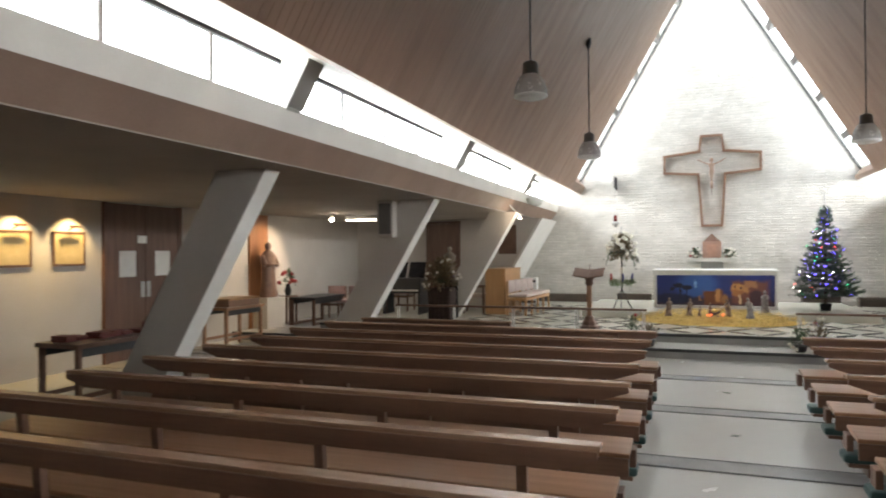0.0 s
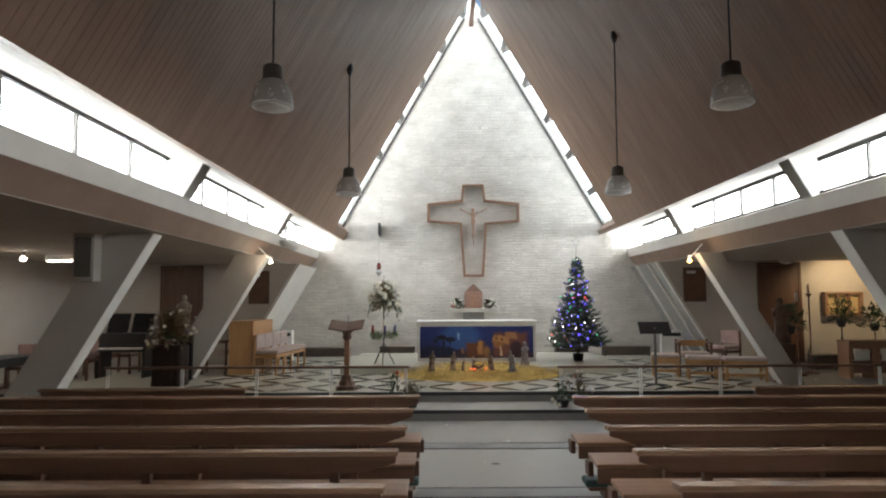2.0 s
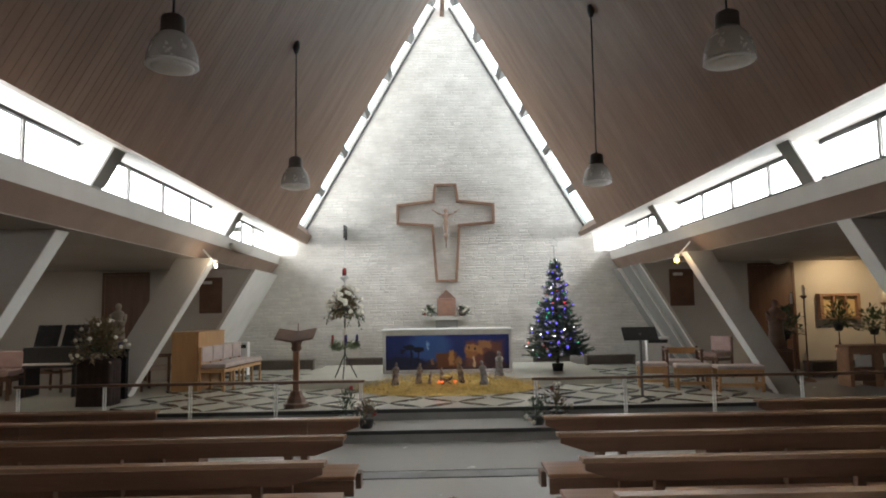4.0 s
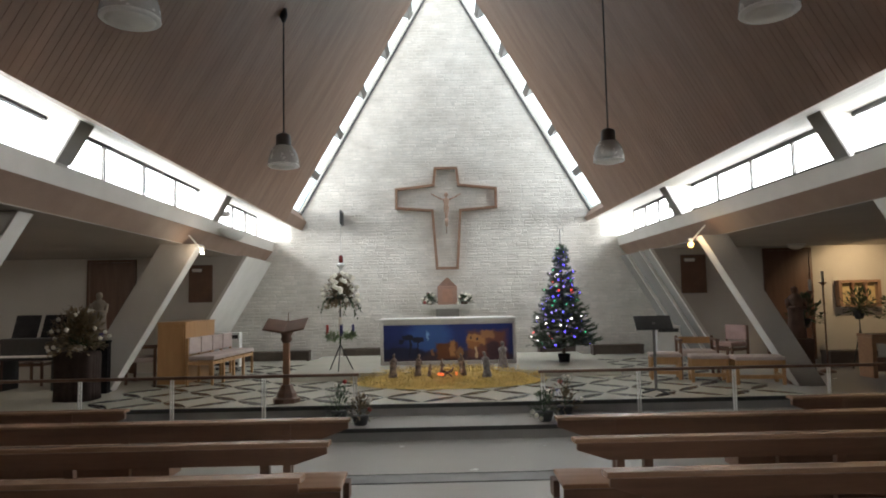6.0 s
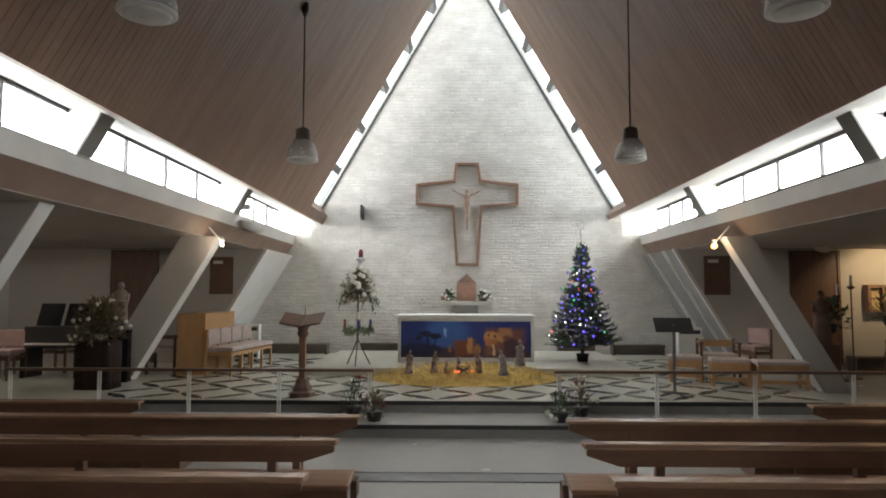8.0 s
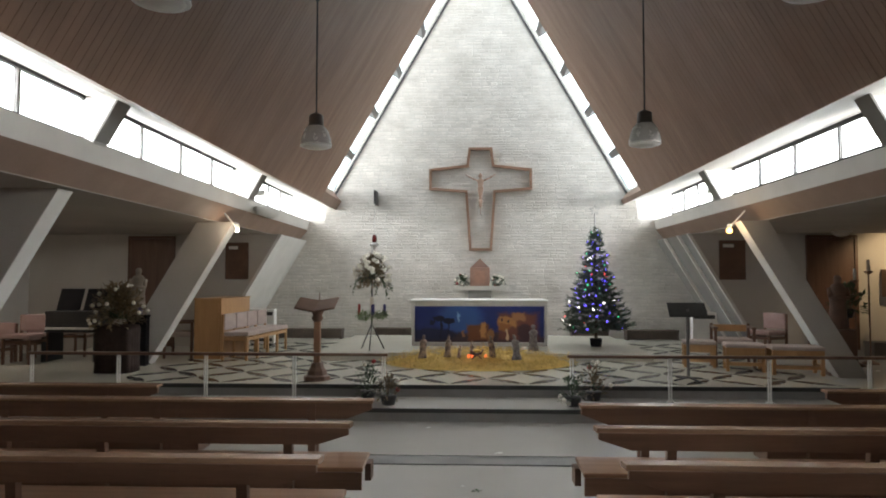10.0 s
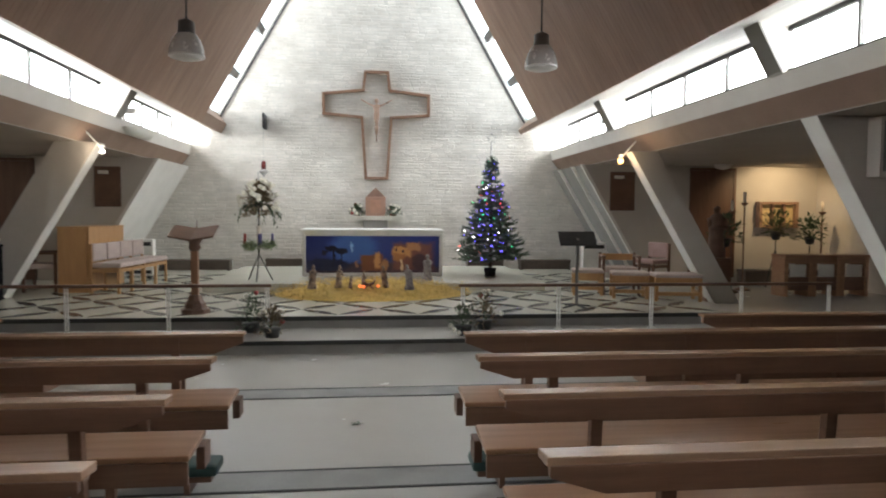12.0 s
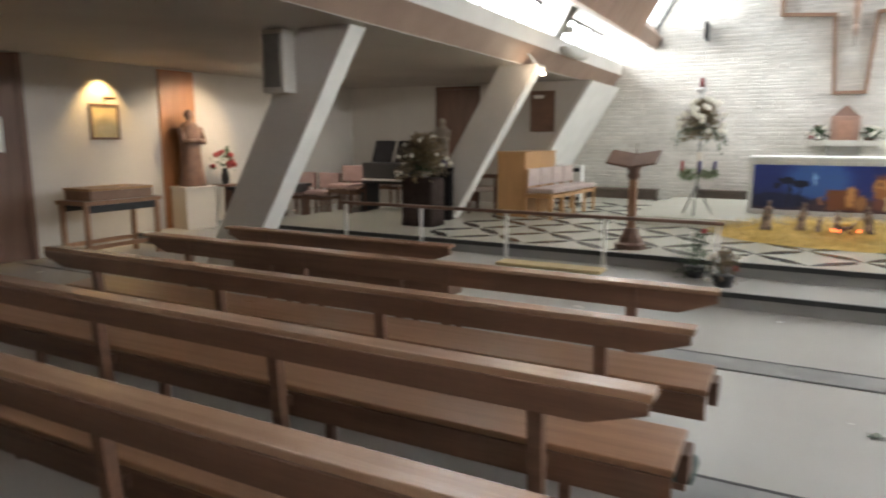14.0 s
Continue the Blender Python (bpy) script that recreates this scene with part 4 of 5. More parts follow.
for a in range(3):
    q = a * math.tau / 3 + 0.5
    tube("leg", (0.22 * math.cos(q), 0.22 * math.sin(q), 0), (0, 0, 0.42), 0.009, BLACKM, ped, n=6)
tube("pole", (0, 0, 0.4), (0, 0, 1.3), 0.012, BLACKM, ped, n=8)
lathe("bowl", [(0.03, 1.14), (0.12, 1.2), (0.11, 1.21)], BLACKM, ped, n=14)
bouquet(ped, 0.28, 0.36, 1.22, 31, 900, 58, leaf=DRYLEAF, droop=0.2, fr=0.043, ll=0.075, lw=0.018)
bm = bmesh.new()
rnd = random.Random(33)
for _ in range(16):
    a, drop = rnd.uniform(0, math.tau), rnd.uniform(0.2, 0.42)
    for k in range(12):
        u = k / 11
        p = (math.cos(a) * (0.18 + 0.16 * u), math.sin(a) * (0.18 + 0.16 * u), 1.2 + 0.06 * u - drop * u * u)
        add_leaf(bm, p, (rnd.uniform(-1, 1), rnd.uniform(-1, 1), -1.2), 0.06, 0.013)
part("trailing_leaves", bm, LEAF, ped, "trailing green sprays")
tube("spike", (0, 0, 1.5), (0, 0, 1.72), 0.012, STEEL, ped, n=6)
bm = bmesh.new()
rnd = random.Random(41)
for _ in range(420):
    a = rnd.uniform(0, math.tau)
    p = Vector((0.22 * math.cos(a), 0.22 * math.sin(a), 0.56 + rnd.uniform(-0.05, 0.04)))
    add_leaf(bm, p, (rnd.uniform(-1, 1), rnd.uniform(-1, 1), rnd.uniform(-0.7, 0.9)), rnd.uniform(0.05, 0.12), 0.012)
part("wreath", bm, PALELEAF, ped, "green leafy wreath ring")
for i, (a, m) in enumerate(((3.3, REDWAX), (0.1, PURPLEWAX), (1.6, PURPLEWAX), (4.9, PURPLEWAX))):
    lathe("candle", [(0.022, 0.57), (0.022, 0.74), (0.005, 0.75)], m, ped, "red candle" if m is REDWAX else "purple candle", x=0.21 * math.cos(a), y=0.21 * math.sin(a), n=10)
lathe("candle", [(0.03, 0.55), (0.03, 0.86), (0.006, 0.87)], FIGW, ped, "white centre candle", n=10)

# christmas tree
tree = thing("christmas_tree", 2.03, 1.15, 0.4, "decorated christmas tree with blue, red and green lights", "christmas tree")
lathe("tub", [(0.09, 0), (0.11, 0.13), (0.1, 0.14)], BLACKC, tree, "dark covered tub", n=16)
tube("trunk", (0, 0, 0.1), (0, 0, 2.06), 0.035, BARK, tree, r1=0.006, n=8)
rnd = random.Random(77)
bmN, bmB = bmesh.new(), bmesh.new()
lights = []
# whorls of upturned boughs with side twigs, wider and denser towards the foot
z = 0.3
while z < 1.93:
    f = (z - 0.3) / 1.65
    R = 0.56 * (1 - f) ** 0.9 + 0.045
    count = max(4, int(11 * (1 - f)) + 3) if f < 0.62 else 5
    turn = rnd.uniform(0, math.tau)
    for k in range(count):
        a = turn + math.tau * (k + rnd.uniform(-0.3, 0.3)) / count
        r = R * rnd.uniform(0.7, 1.12)
        root = Vector((0, 0, z + rnd.uniform(-0.02, 0.04)))
        mid = root + Vector((math.cos(a) * r * 0.6, math.sin(a) * r * 0.6, -0.05 * r + rnd.uniform(-0.02, 0.02)))
        tip = root + Vector((math.cos(a) * r, math.sin(a) * r, 0.1 * r + rnd.uniform(-0.02, 0.05) + 0.08 * (f > 0.8)))
        twigs = [(root, mid, 0.25), (mid, tip, 0.0)]
        side = (tip - root).cross(Vector((0, 0, 1))).normalized()
        for u in (0.35, 0.55, 0.75):
            for sg in (-1, 1):
                p = root.lerp(mid, u / 0.6) if u < 0.6 else mid.lerp(tip, (u - 0.6) / 0.4)
                q = p + ((tip - root).normalized() * 0.8 + side * sg * rnd.uniform(0.6, 1.0) + Vector((0, 0, rnd.uniform(-0.05, 0.2)))) * r * rnd.uniform(0.2, 0.36)
                twigs.append((p, q, 0.0))
        for p, q, skip in twigs:
            add_tube(bmB, p, q, 0.005, 0.002, 4, cap=False)
            ax = q - p
            sd = ax.cross(Vector((0.1, 0, 1))).normalized()
            for j in range(int(8 + 95 * ax.length)):
                u = rnd.uniform(skip, 1.02)
                d = ax.normalized() * rnd.uniform(0.5, 1.0) + sd * rnd.choice((-1, 1)) * rnd.uniform(0.4, 1.0) + Vector((0, 0, rnd.uniform(-0.5, 0.7)))
                add_leaf(bmN, p + ax * u, d, rnd.uniform(0.04, 0.085), 0.0085)
        lights.append(mid.lerp(tip, rnd.uniform(0.3, 1.05)))
        if rnd.random() < 0.5:
            lights.append(root.lerp(mid, rnd.uniform(0.5, 1.0)) + Vector((0, 0, 0.03)))
    z += 0.075 + 0.02 * (1 - f)
part("needles", bmN, NEEDLE, tree, "dark green fir needles")
tagged(part("bough_wood", bmB, BARK, tree), kind="stuff")
LIGHTS = [(glow("blue_light", (0.1, 0.06, 1.0), 6), 0.5), (glow("violet_light", (0.38, 0.26, 1.0), 5), 0.72), (glow("green_light", (0.05, 0.8, 0.3), 2.5), 0.82), (glow("red_light", (1.0, 0.06, 0.05), 4), 0.9), (glow("white_light", (1.0, 0.95, 0.85), 9), 1.0)]
shapes = []
for m, lim in LIGHTS:
    bm = bmesh.new()
    add_ball(bm, (0, 0, 0), 0.0145, 1)
    shapes.append((mesh_of("string_light", bm, m), lim))
rnd.shuffle(lights)
for p in lights[:145]:
    u = rnd.random()
    me = next(me for me, lim in shapes if u <= lim)
    o = new("string_light", me)
    o.parent = tree
    o.location = p
bm = bmesh.new()
add_ball(bm, (0, 0, 0), 0.026, 2)
bauble = mesh_of("bauble", bm, STEEL, smooth=True)
for p in lights[145:205]:
    o = new("bauble", bauble)
    o.parent = tree
    o.location = p + Vector((0, 0, -0.045))
tube("star_stem", (0, 0, 2.0), (0, 0, 2.32), 0.014, STEEL, tree, n=6)
bm = bmesh.new()
pts = [((0.11 if i % 2 == 0 else 0.045) * math.sin(i * math.pi / 5), 2.38 + (0.11 if i % 2 == 0 else 0.045) * math.cos(i * math.pi / 5)) for i in range(10)]
ring = [((p[0]) * 0.75, 2.38 + (p[1] - 2.38) * 0.75) for p in pts]
for i in range(10):
    j = (i + 1) % 10
    add_prism(bm, [pts[i], pts[j], ring[j], ring[i]], -0.006, 0.006)
part("star", bm, STEEL, tree, "openwork silver star")

# lectern
lec = thing("lectern", -2.12, -2.1, 0.28, "carved brown wooden lectern with spread book rest", "lectern")
bm = bmesh.new()
add_lathe(bm, [(0.17, 0), (0.17, 0.05), (0.13, 0.07), (0.12, 0.12), (0.09, 0.16), (0.07, 0.22)], 0, 0, 8)
part("base", bm, BROWNW, lec)
box("column", -0.04, -0.04, 0.2, 0.04, 0.04, 0.8, mat("reddish_wood", (0.3, 0.15, 0.085), (0.22, 0.11, 0.06), 4, 0.4, fine=25, stretch=(8, 8, 1)), lec, bevel=0.01)
lathe("capital", [(0.05, 0.74), (0.075, 0.78), (0.06, 0.82), (0.09, 0.88), (0.07, 0.92)], BROWNW, lec, n=12)
for sx in (-1, 1):
    bm = bmesh.new()
    add_prism(bm, [(0, 0.93), (sx * 0.26, 0.985), (sx * 0.255, 1.005), (0, 0.96)], -0.2, 0.14, Matrix.Translation((0, 0, 0.95)) @ Matrix.Rotation(radians(22), 4, "X") @ Matrix.Translation((0, 0, -0.95)))
    part("book_rest", bm, BROWNW, lec, bevel=0.006)
tube("finial", (0, 0.1, 0.95), (0, 0.12, 1.12), 0.012, BROWNW, lec, n=6, r1=0.004)

# music stand lectern
ms = thing("music_stand", 2.6, -2.0, 0.28, "black metal reading stand with a sloping plate", "reading stand")
box("reading_plate", -0.24, -0.02, 0.8, 0.24, 0.0, 1.02, BLACKM, ms, bevel=0.006, m=Matrix.Translation((0, 0, 0.8)) @ Matrix.Rotation(radians(-38), 4, "X") @ Matrix.Translation((0, 0, -0.8)))
tube("pole", (0, 0.05, 0.03), (0, 0.05, 0.9), 0.02, GREYM, ms)
for a in range(4):
    q = a * math.tau / 4 + 0.4
    tube("foot", (0, 0.05, 0.04), (0.22 * math.cos(q), 0.05 + 0.22 * math.sin(q), 0.012), 0.012, BLACKM, ms, n=6)


def heater(x, y, z0, rz, w, h):
    t = thing("heater", x, y, z0, "white enamel convector heater with dark vents", "heater", "convector heaters", rz)
    box("casing", -w / 2, -0.09, 0.04, w / 2, 0.09, h, WHITEM, t, bevel=0.012)
    box("top_vent", -w / 2 + 0.03, -0.095, h - 0.12, w / 2 - 0.03, -0.088, h - 0.05, BLACKM, t)
    box("bottom_vent", -w / 2 + 0.03, -0.095, 0.08, w / 2 - 0.03, -0.088, 0.14, BLACKM, t)
    for sx in (-1, 1):
        box("foot", sx * w * 0.35 - 0.02, -0.09, 0, sx * w * 0.35 + 0.02, 0.09, 0.04, BLACKM, t)


heater(-4.2, 2.3, 0.28, 0, 0.5, 0.7)
heater(4.28, 2.3, 0.28, -6, 0.44, 0.66)


def low_bench(x0, x1, y, z0, h):
    t = thing("low_bench", (x0 + x1) / 2, y, z0, "low dark grey-brown bench against the wall", "bench", "low wall benches")
    w = (x1 - x0) / 2
    box("bench_seat", -w, -0.16, h - 0.05, w, 0.16, h, BENCHW, t, bevel=0.008)
    box("bench_front", -w + 0.03, -0.12, 0.02, w - 0.03, -0.1, h - 0.05, BENCHW, t)
    for sx in (-1, 1):
        box("bench_end", sx * (w - 0.03) - 0.02, -0.14, 0, sx * (w - 0.03) + 0.02, 0.15, h - 0.05, BENCHW, t)


low_bench(-4.3, -2.9, 3.8, 0.28, 0.22)
low_bench(-2.2, -1.35, 3.86, 0.28, 0.24)
low_bench(3.15, 4.25, 3.8, 0.28, 0.22)
low_bench(2.0, 2.8, 3.86, 0.28, 0.24)
low_bench(7.0, 8.55, 1.72, 0.15, 0.3)

# oak cabinet and the row of chairs beside it
cab = thing("oak_cabinet", -4.38, 0.7, 0.28, "tall light oak organ cabinet", "cabinet")
box("body", -0.22, -0.7, 0, 0.22, 0.7, 0.95, OAK, cab, bevel=0.01)
box("side_panel", -0.19, -0.712, 0.06, 0.19, -0.701, 0.88, OAK, cab)
box("top_board", -0.23, -0.71, 0.95, 0.23, 0.71, 0.972, OAK, cab, bevel=0.005)


def build_chair(label, pad, group, wood=OAK):
    t = thing("chair", 0, 0, 0, label, "chair", group)
    for sx in (-1, 1):
        for y, h in ((-0.2, 0.38), (0.2, 0.72)):
            box("leg", sx * 0.2 - 0.018, y - 0.018, 0, sx * 0.2 + 0.018, y + 0.018, h, wood, t, bevel=0.004)
        box("side_rail", sx * 0.2 - 0.012, -0.18, 0.31, sx * 0.2 + 0.012, 0.18, 0.36, wood, t)
    box("front_rail", -0.182, -0.212, 0.31, 0.182, -0.188, 0.36, wood, t)
    box("seat", -0.215, -0.235, 0.38, 0.215, 0.18, 0.45, pad, t, bevel=0.022)
    box("backrest", -0.2, 0.165, 0.47, 0.2, 0.215, 0.73, pad, t, bevel=0.02)
    return t


ch = build_chair("light wood chair with pink cushions beside the cabinet", PINK, "chairs beside the cabinet")
ch.matrix_world = pose(-3.86, 0.05, 0.28, 0, 0, 84)
for k in range(1, 4):
    copy_thing(ch, pose(-3.86 + 0.035 * k, 0.05 + 0.44 * k, 0.28, 0, 0, 84))
mc = build_chair("dark wood chair with dusky pink cushions", mat("dusky_pink", (0.42, 0.29, 0.265), (0.34, 0.225, 0.21), 9, 0.9, bump=0.3), "chairs in the aisle", BROWNW)
mc.matrix_world = pose(-7.45, -0.6, 0.15, 0, 0, 0)
for x, y, z, r in ((-6.95, -0.62, 0.28, 0), (-7.95, -0.6, 0.15, 5), (-6.7, 0.4, 0.28, 0), (-7.6, 0.5, 0.15, 0)):
    copy_thing(mc, pose(x, y, z, 0, 0, r))


def stool(x, y, rz, w):
    t = thing("sanctuary_stool", x, y, 0.28, "light wooden stool with a pink cushion top", "stool", "sanctuary stools", rz)
    for sx in (-1, 1):
        for sy in (-1, 1):
            box("leg", sx * (w / 2 - 0.03) - 0.022, sy * 0.16 - 0.022, 0, sx * (w / 2 - 0.03) + 0.022, sy * 0.16 + 0.022, 0.33, OAK, t, bevel=0.004)
        box("stretcher", sx * (w / 2 - 0.03) - 0.012, -0.138, 0.1, sx * (w / 2 - 0.03) + 0.012, 0.138, 0.14, OAK, t)
    for sy in (-1, 1):
        box("apron", -w / 2 + 0.052, sy * 0.16 - 0.014, 0.22, w / 2 - 0.052, sy * 0.16 + 0.014, 0.33, OAK, t, bevel=0.004)
    box("low_rail", -w / 2 + 0.052, -0.172, 0.08, w / 2 - 0.052, -0.15, 0.13, OAK, t)
    box("cushion", -w / 2, -0.2, 0.33, w / 2, 0.2, 0.385, PINK, t, "pink cushion", bevel=0.02)


stool(3.22, -0.52, -14, 0.46)
stool(3.7, -0.95, -14, 0.52)
stool(4.25, -1.28, -10, 0.66)


def armchair(x, y, z0, rz, label):
    t = thing("armchair", x, y, z0, label, "armchair", "sanctuary armchairs", rz)
    for sx in (-1, 1):
        for yy, h in ((-0.22, 0.56), (0.2, 0.62)):
            box("leg", sx * 0.26 - 0.02, yy - 0.02, 0, sx * 0.26 + 0.02, yy + 0.02, h, BROWNW, t, bevel=0.004)
        box("armrest", sx * 0.26 - 0.03, -0.25, 0.56, sx * 0.26 + 0.03, 0.22, 0.59, BROWNW, t, bevel=0.008)
    box("seat", -0.24, -0.24, 0.34, 0.24, 0.2, 0.42, PINK, t, bevel=0.02)
    box("backrest", -0.235, 0.185, 0.5, 0.235, 0.215, 0.6, OAK, t, "light wood back rail", bevel=0.008)


armchair(3.72, -0.5, 0.28, -12, "wooden armchair with dark arms and pink seat")
copy_thing(mc, pose(4.72, 0.6, 0.28, 0, 0, -62))
armchair(-4.95, 0.35, 0.28, 100, "dark upholstered armchair beside the oak cabinet")


# left: piano, flowers on a draped stand, statue
pn = thing("keyboard", -6.35, -0.2, 0.28, "black electric piano with music rests", "piano")
box("body", -0.42, -0.25, 0.45, 0.42, 0.2, 0.78, BLACKM, pn, bevel=0.01)
box("keys", -0.38, -0.3, 0.5, 0.38, -0.251, 0.53, PAPER, pn, "white keys")
for sx in (-1, 1):
    box("side", sx * 0.41 - 0.02, -0.3, 0, sx * 0.41 + 0.02, 0.2, 0.45, BLACKM, pn)
    box("music_rest", sx * 0.22 - 0.19, 0.02, 0.79, sx * 0.22 + 0.19, 0.04, 1.16, BLACKC, pn, bevel=0.004, m=Matrix.Translation((0, 0, 0.8)) @ Matrix.Rotation(radians(-22), 4, "X") @ Matrix.Translation((0, 0, -0.8)))
fs = thing("flower_pedestal", -5.04, -1.5, 0.28, "black-draped pedestal with white flowers", "flowers")
bm = bmesh.new()
rings = []
for h, w in ((0, 0.84), (0.12, 0.83), (0.4, 0.84), (0.58, 0.86), (0.64, 0.83), (0.65, 0.5)):
    ring = []
    for i in range(72):
        a = math.tau * i / 72
        q = 1 / max(abs(math.cos(a)), abs(math.sin(a))) ** 0.75
        fold = 1 + 0.04 * math.sin(a * 18) * (1 - h / 0.72)
        ring.append(bm.verts.new((0.29 * w * q * fold * math.cos(a), 0.22 * w * q * fold * math.sin(a), h)))
    rings.append(ring)
for p, q in zip(rings, rings[1:]):
    for i in range(72):
        bm.faces.new((p[i], p[(i + 1) % 72], q[(i + 1) % 72], q[i]))
bm.faces.new(rings[0][::-1])
bm.faces.new(rings[-1])
part("drape", bm, mat("dark_brown_cloth", (0.05, 0.034, 0.028), (0.03, 0.02, 0.018), 10, 0.9, bump=0.3, spec=0.15), fs, "dark brown cloth drape", smooth=True)
bouquet(fs, 0.36, 0.48, 0.76, 51, 1100, 22, leaf=DRYLEAF, fr=0.03, ll=0.09, lw=0.022)


def statue(name, x, y, z0, h, material, label, rz=0, plinth=0.5, pm=BROWNW):
    bm = bmesh.new()
    add_lathe(bm, [(0.17 * h, 0), (0.18 * h, 0.03 * h), (0.15 * h, 0.2 * h), (0.135 * h, 0.45 * h), (0.15 * h, 0.62 * h), (0.15 * h, 0.74 * h), (0.1 * h, 0.82 * h), (0.045 * h, 0.85 * h), (0.06 * h, 0.89 * h), (0.07 * h, 0.93 * h), (0.05 * h, 0.98 * h), (0.01, h)], n=18, sy=0.75)
    for sx in (-1, 1):
        add_tube(bm, (sx * 0.14 * h, 0, 0.75 * h), (sx * 0.15 * h, -0.08 * h, 0.58 * h), 0.045 * h, 0.04 * h, 10)
        add_tube(bm, (sx * 0.15 * h, -0.08 * h, 0.58 * h), (0, -0.17 * h, 0.6 * h), 0.04 * h, 0.025 * h, 10)
    for v in bm.verts:
        a = math.atan2(v.co.y, v.co.x)
        if v.co.z < 0.7 * h:
            f = 1 + 0.09 * math.sin(a * 9 + v.co.z * 4) * (1 - v.co.z / (0.7 * h))
            v.co.x *= f
            v.co.y *= f
    ob = tagged(part(name, bm, material, smooth=True), label, "statue")
    ob.matrix_world = pose(x, y, z0 + plinth, 0, 0, rz)
    pl = thing("plinth", x, y, z0, "plain plinth under a statue", "plinth")
    pl.matrix_world = pose(x, y, z0, 0, 0, rz)
    box("shaft", -0.2 * h - 0.02, -0.18 * h, 0, 0.2 * h + 0.02, 0.18 * h, plinth - 0.03, pm, pl, bevel=0.008)
    box("plinth_top", -0.22 * h - 0.02, -0.2 * h, plinth - 0.03, 0.22 * h + 0.02, 0.2 * h, plinth, pm, pl, bevel=0.006)
    return ob


statue("statue", -5.12, -0.8, 0.28, 0.7, mat("worn_pale_plaster", (0.3, 0.25, 0.19), (0.16, 0.125, 0.1), 10, 0.6, bump=0.2), "pale plaster statue on a dark plinth", 10, 0.75, BLACKC)
cn = thing("votive_candle", -5.02, -0.92, 1.03, "small purple votive candle on the plinth edge", "candle")
lathe("glass_cup", [(0.03, 0), (0.035, 0.1), (0.03, 0.11)], PURPLEWAX, cn, n=12)
statue("statue", 5.3, -0.45, 0.15, 0.8, DARKBRONZE, "dark bronze-coloured statue on a wooden plinth", -10, 0.68)
cn = thing("votive_candle", 5.02, -0.56, 0.83, "dark glass votive candle beside the statue", "candle")
lathe("glass_cup", [(0.035, 0), (0.04, 0.13), (0.03, 0.14)], BLACKM, cn, n=12)
statue("statue", -8.4, -2.42, 0.0, 1.1, DARKBRONZE, "dark wooden statue before an orange panel", 80, 0.75, PLASTER)
rf = thing("flower_vase", -8.3, -1.88, 0.75, "tall vase of red flowers", "flowers")
lathe("vase", [(0.05, 0), (0.07, 0.1), (0.04, 0.22), (0.05, 0.24)], BLACKM, rf, n=14)
bouquet(rf, 0.16, 0.22, 0.3, 61, 60, 12, flower=REDP, fr=0.045, ll=0.1)
st = thing("side_table", -8.3, -1.88, 0, "small table under a vase", "table")
box("tabletop", -0.15, -0.15, 0.72, 0.15, 0.15, 0.75, BROWNW, st, bevel=0.005)
for sx in (-1, 1):
    for sy in (-1, 1):
        box("leg", sx * 0.12 - 0.015, sy * 0.12 - 0.015, 0, sx * 0.12 + 0.015, sy * 0.12 + 0.015, 0.72, BROWNW, st)

# left aisle wall
S(box("wall_panel", XL + 0.001, -2.72, 0.02, XL + 0.03, -2.1, 2.4, PANEL), "tall orange-brown wooden wall panel", "panel")
nd = S(new("door"), "pair of dark wooden doors with pinned white notices", "door")
nd.location = (XL, -5.42, 0)
for k, y0 in enumerate((-0.72, 0.004)):
    leaf_ = box("door_leaf", 0.001, y0, 0.01, 0.045, y0 + 0.716, 2.4, DOORM, nd, bevel=0.004)
    box("notice", 0.046, y0 + 0.2, 1.28, 0.05, y0 + 0.52, 1.68, PAPER, leaf_, "white notice sheet")
    box("push_plate", 0.046, 0.02 if k else -0.1, 0.95, 0.051, 0.1 if k else -0.02, 1.2, STEEL, leaf_)
box("door_frame", 0.001, -0.8, 0, 0.06, -0.722, 2.41, DOORM, nd)
box("door_frame", 0.001, 0.722, 0, 0.06, 0.8, 2.41, DOORM, nd)
box("notice", 0.047, -0.16, 1.8, 0.052, 0.02, 1.92, PAPER, nd, "small white sign")


def picture(y, z0, z1, w):
    t = thing("wall_picture", XL, y, z0, "small cream picture in a thin frame on the wall", "picture", "pictures on the aisle wall")
    h = z1 - z0
    box("picture_print", 0.004, -w / 2 + 0.03, 0.03, 0.014, w / 2 - 0.03, h - 0.03, CREAMP, t, "cream print")
    for a, b, c, d_ in ((-w / 2, 0, w / 2, 0.03), (-w / 2, h - 0.03, w / 2, h), (-w / 2, 0.03, -w / 2 + 0.03, h - 0.03), (w / 2 - 0.03, 0.03, w / 2, h - 0.03)):
        box("picture_frame", 0.002, a, b, 0.024, c, d_, BROWNW, t)
    bm = bmesh.new()
    add_tube(bm, (0.005, 0, h + 0.02), (0.13, 0, h + 0.07), 0.008, n=6)
    add_tube(bm, (0.13, -0.08, h + 0.07), (0.13, 0.08, h + 0.07), 0.018, n=8)
    part("picture_lamp", bm, BROWNW, t, "small picture lamp")


picture(-3.58, 1.42, 1.88, 0.42)
picture(-6.78, 1.47, 1.95, 0.52)
picture(-7.6, 1.47, 1.95, 0.5)


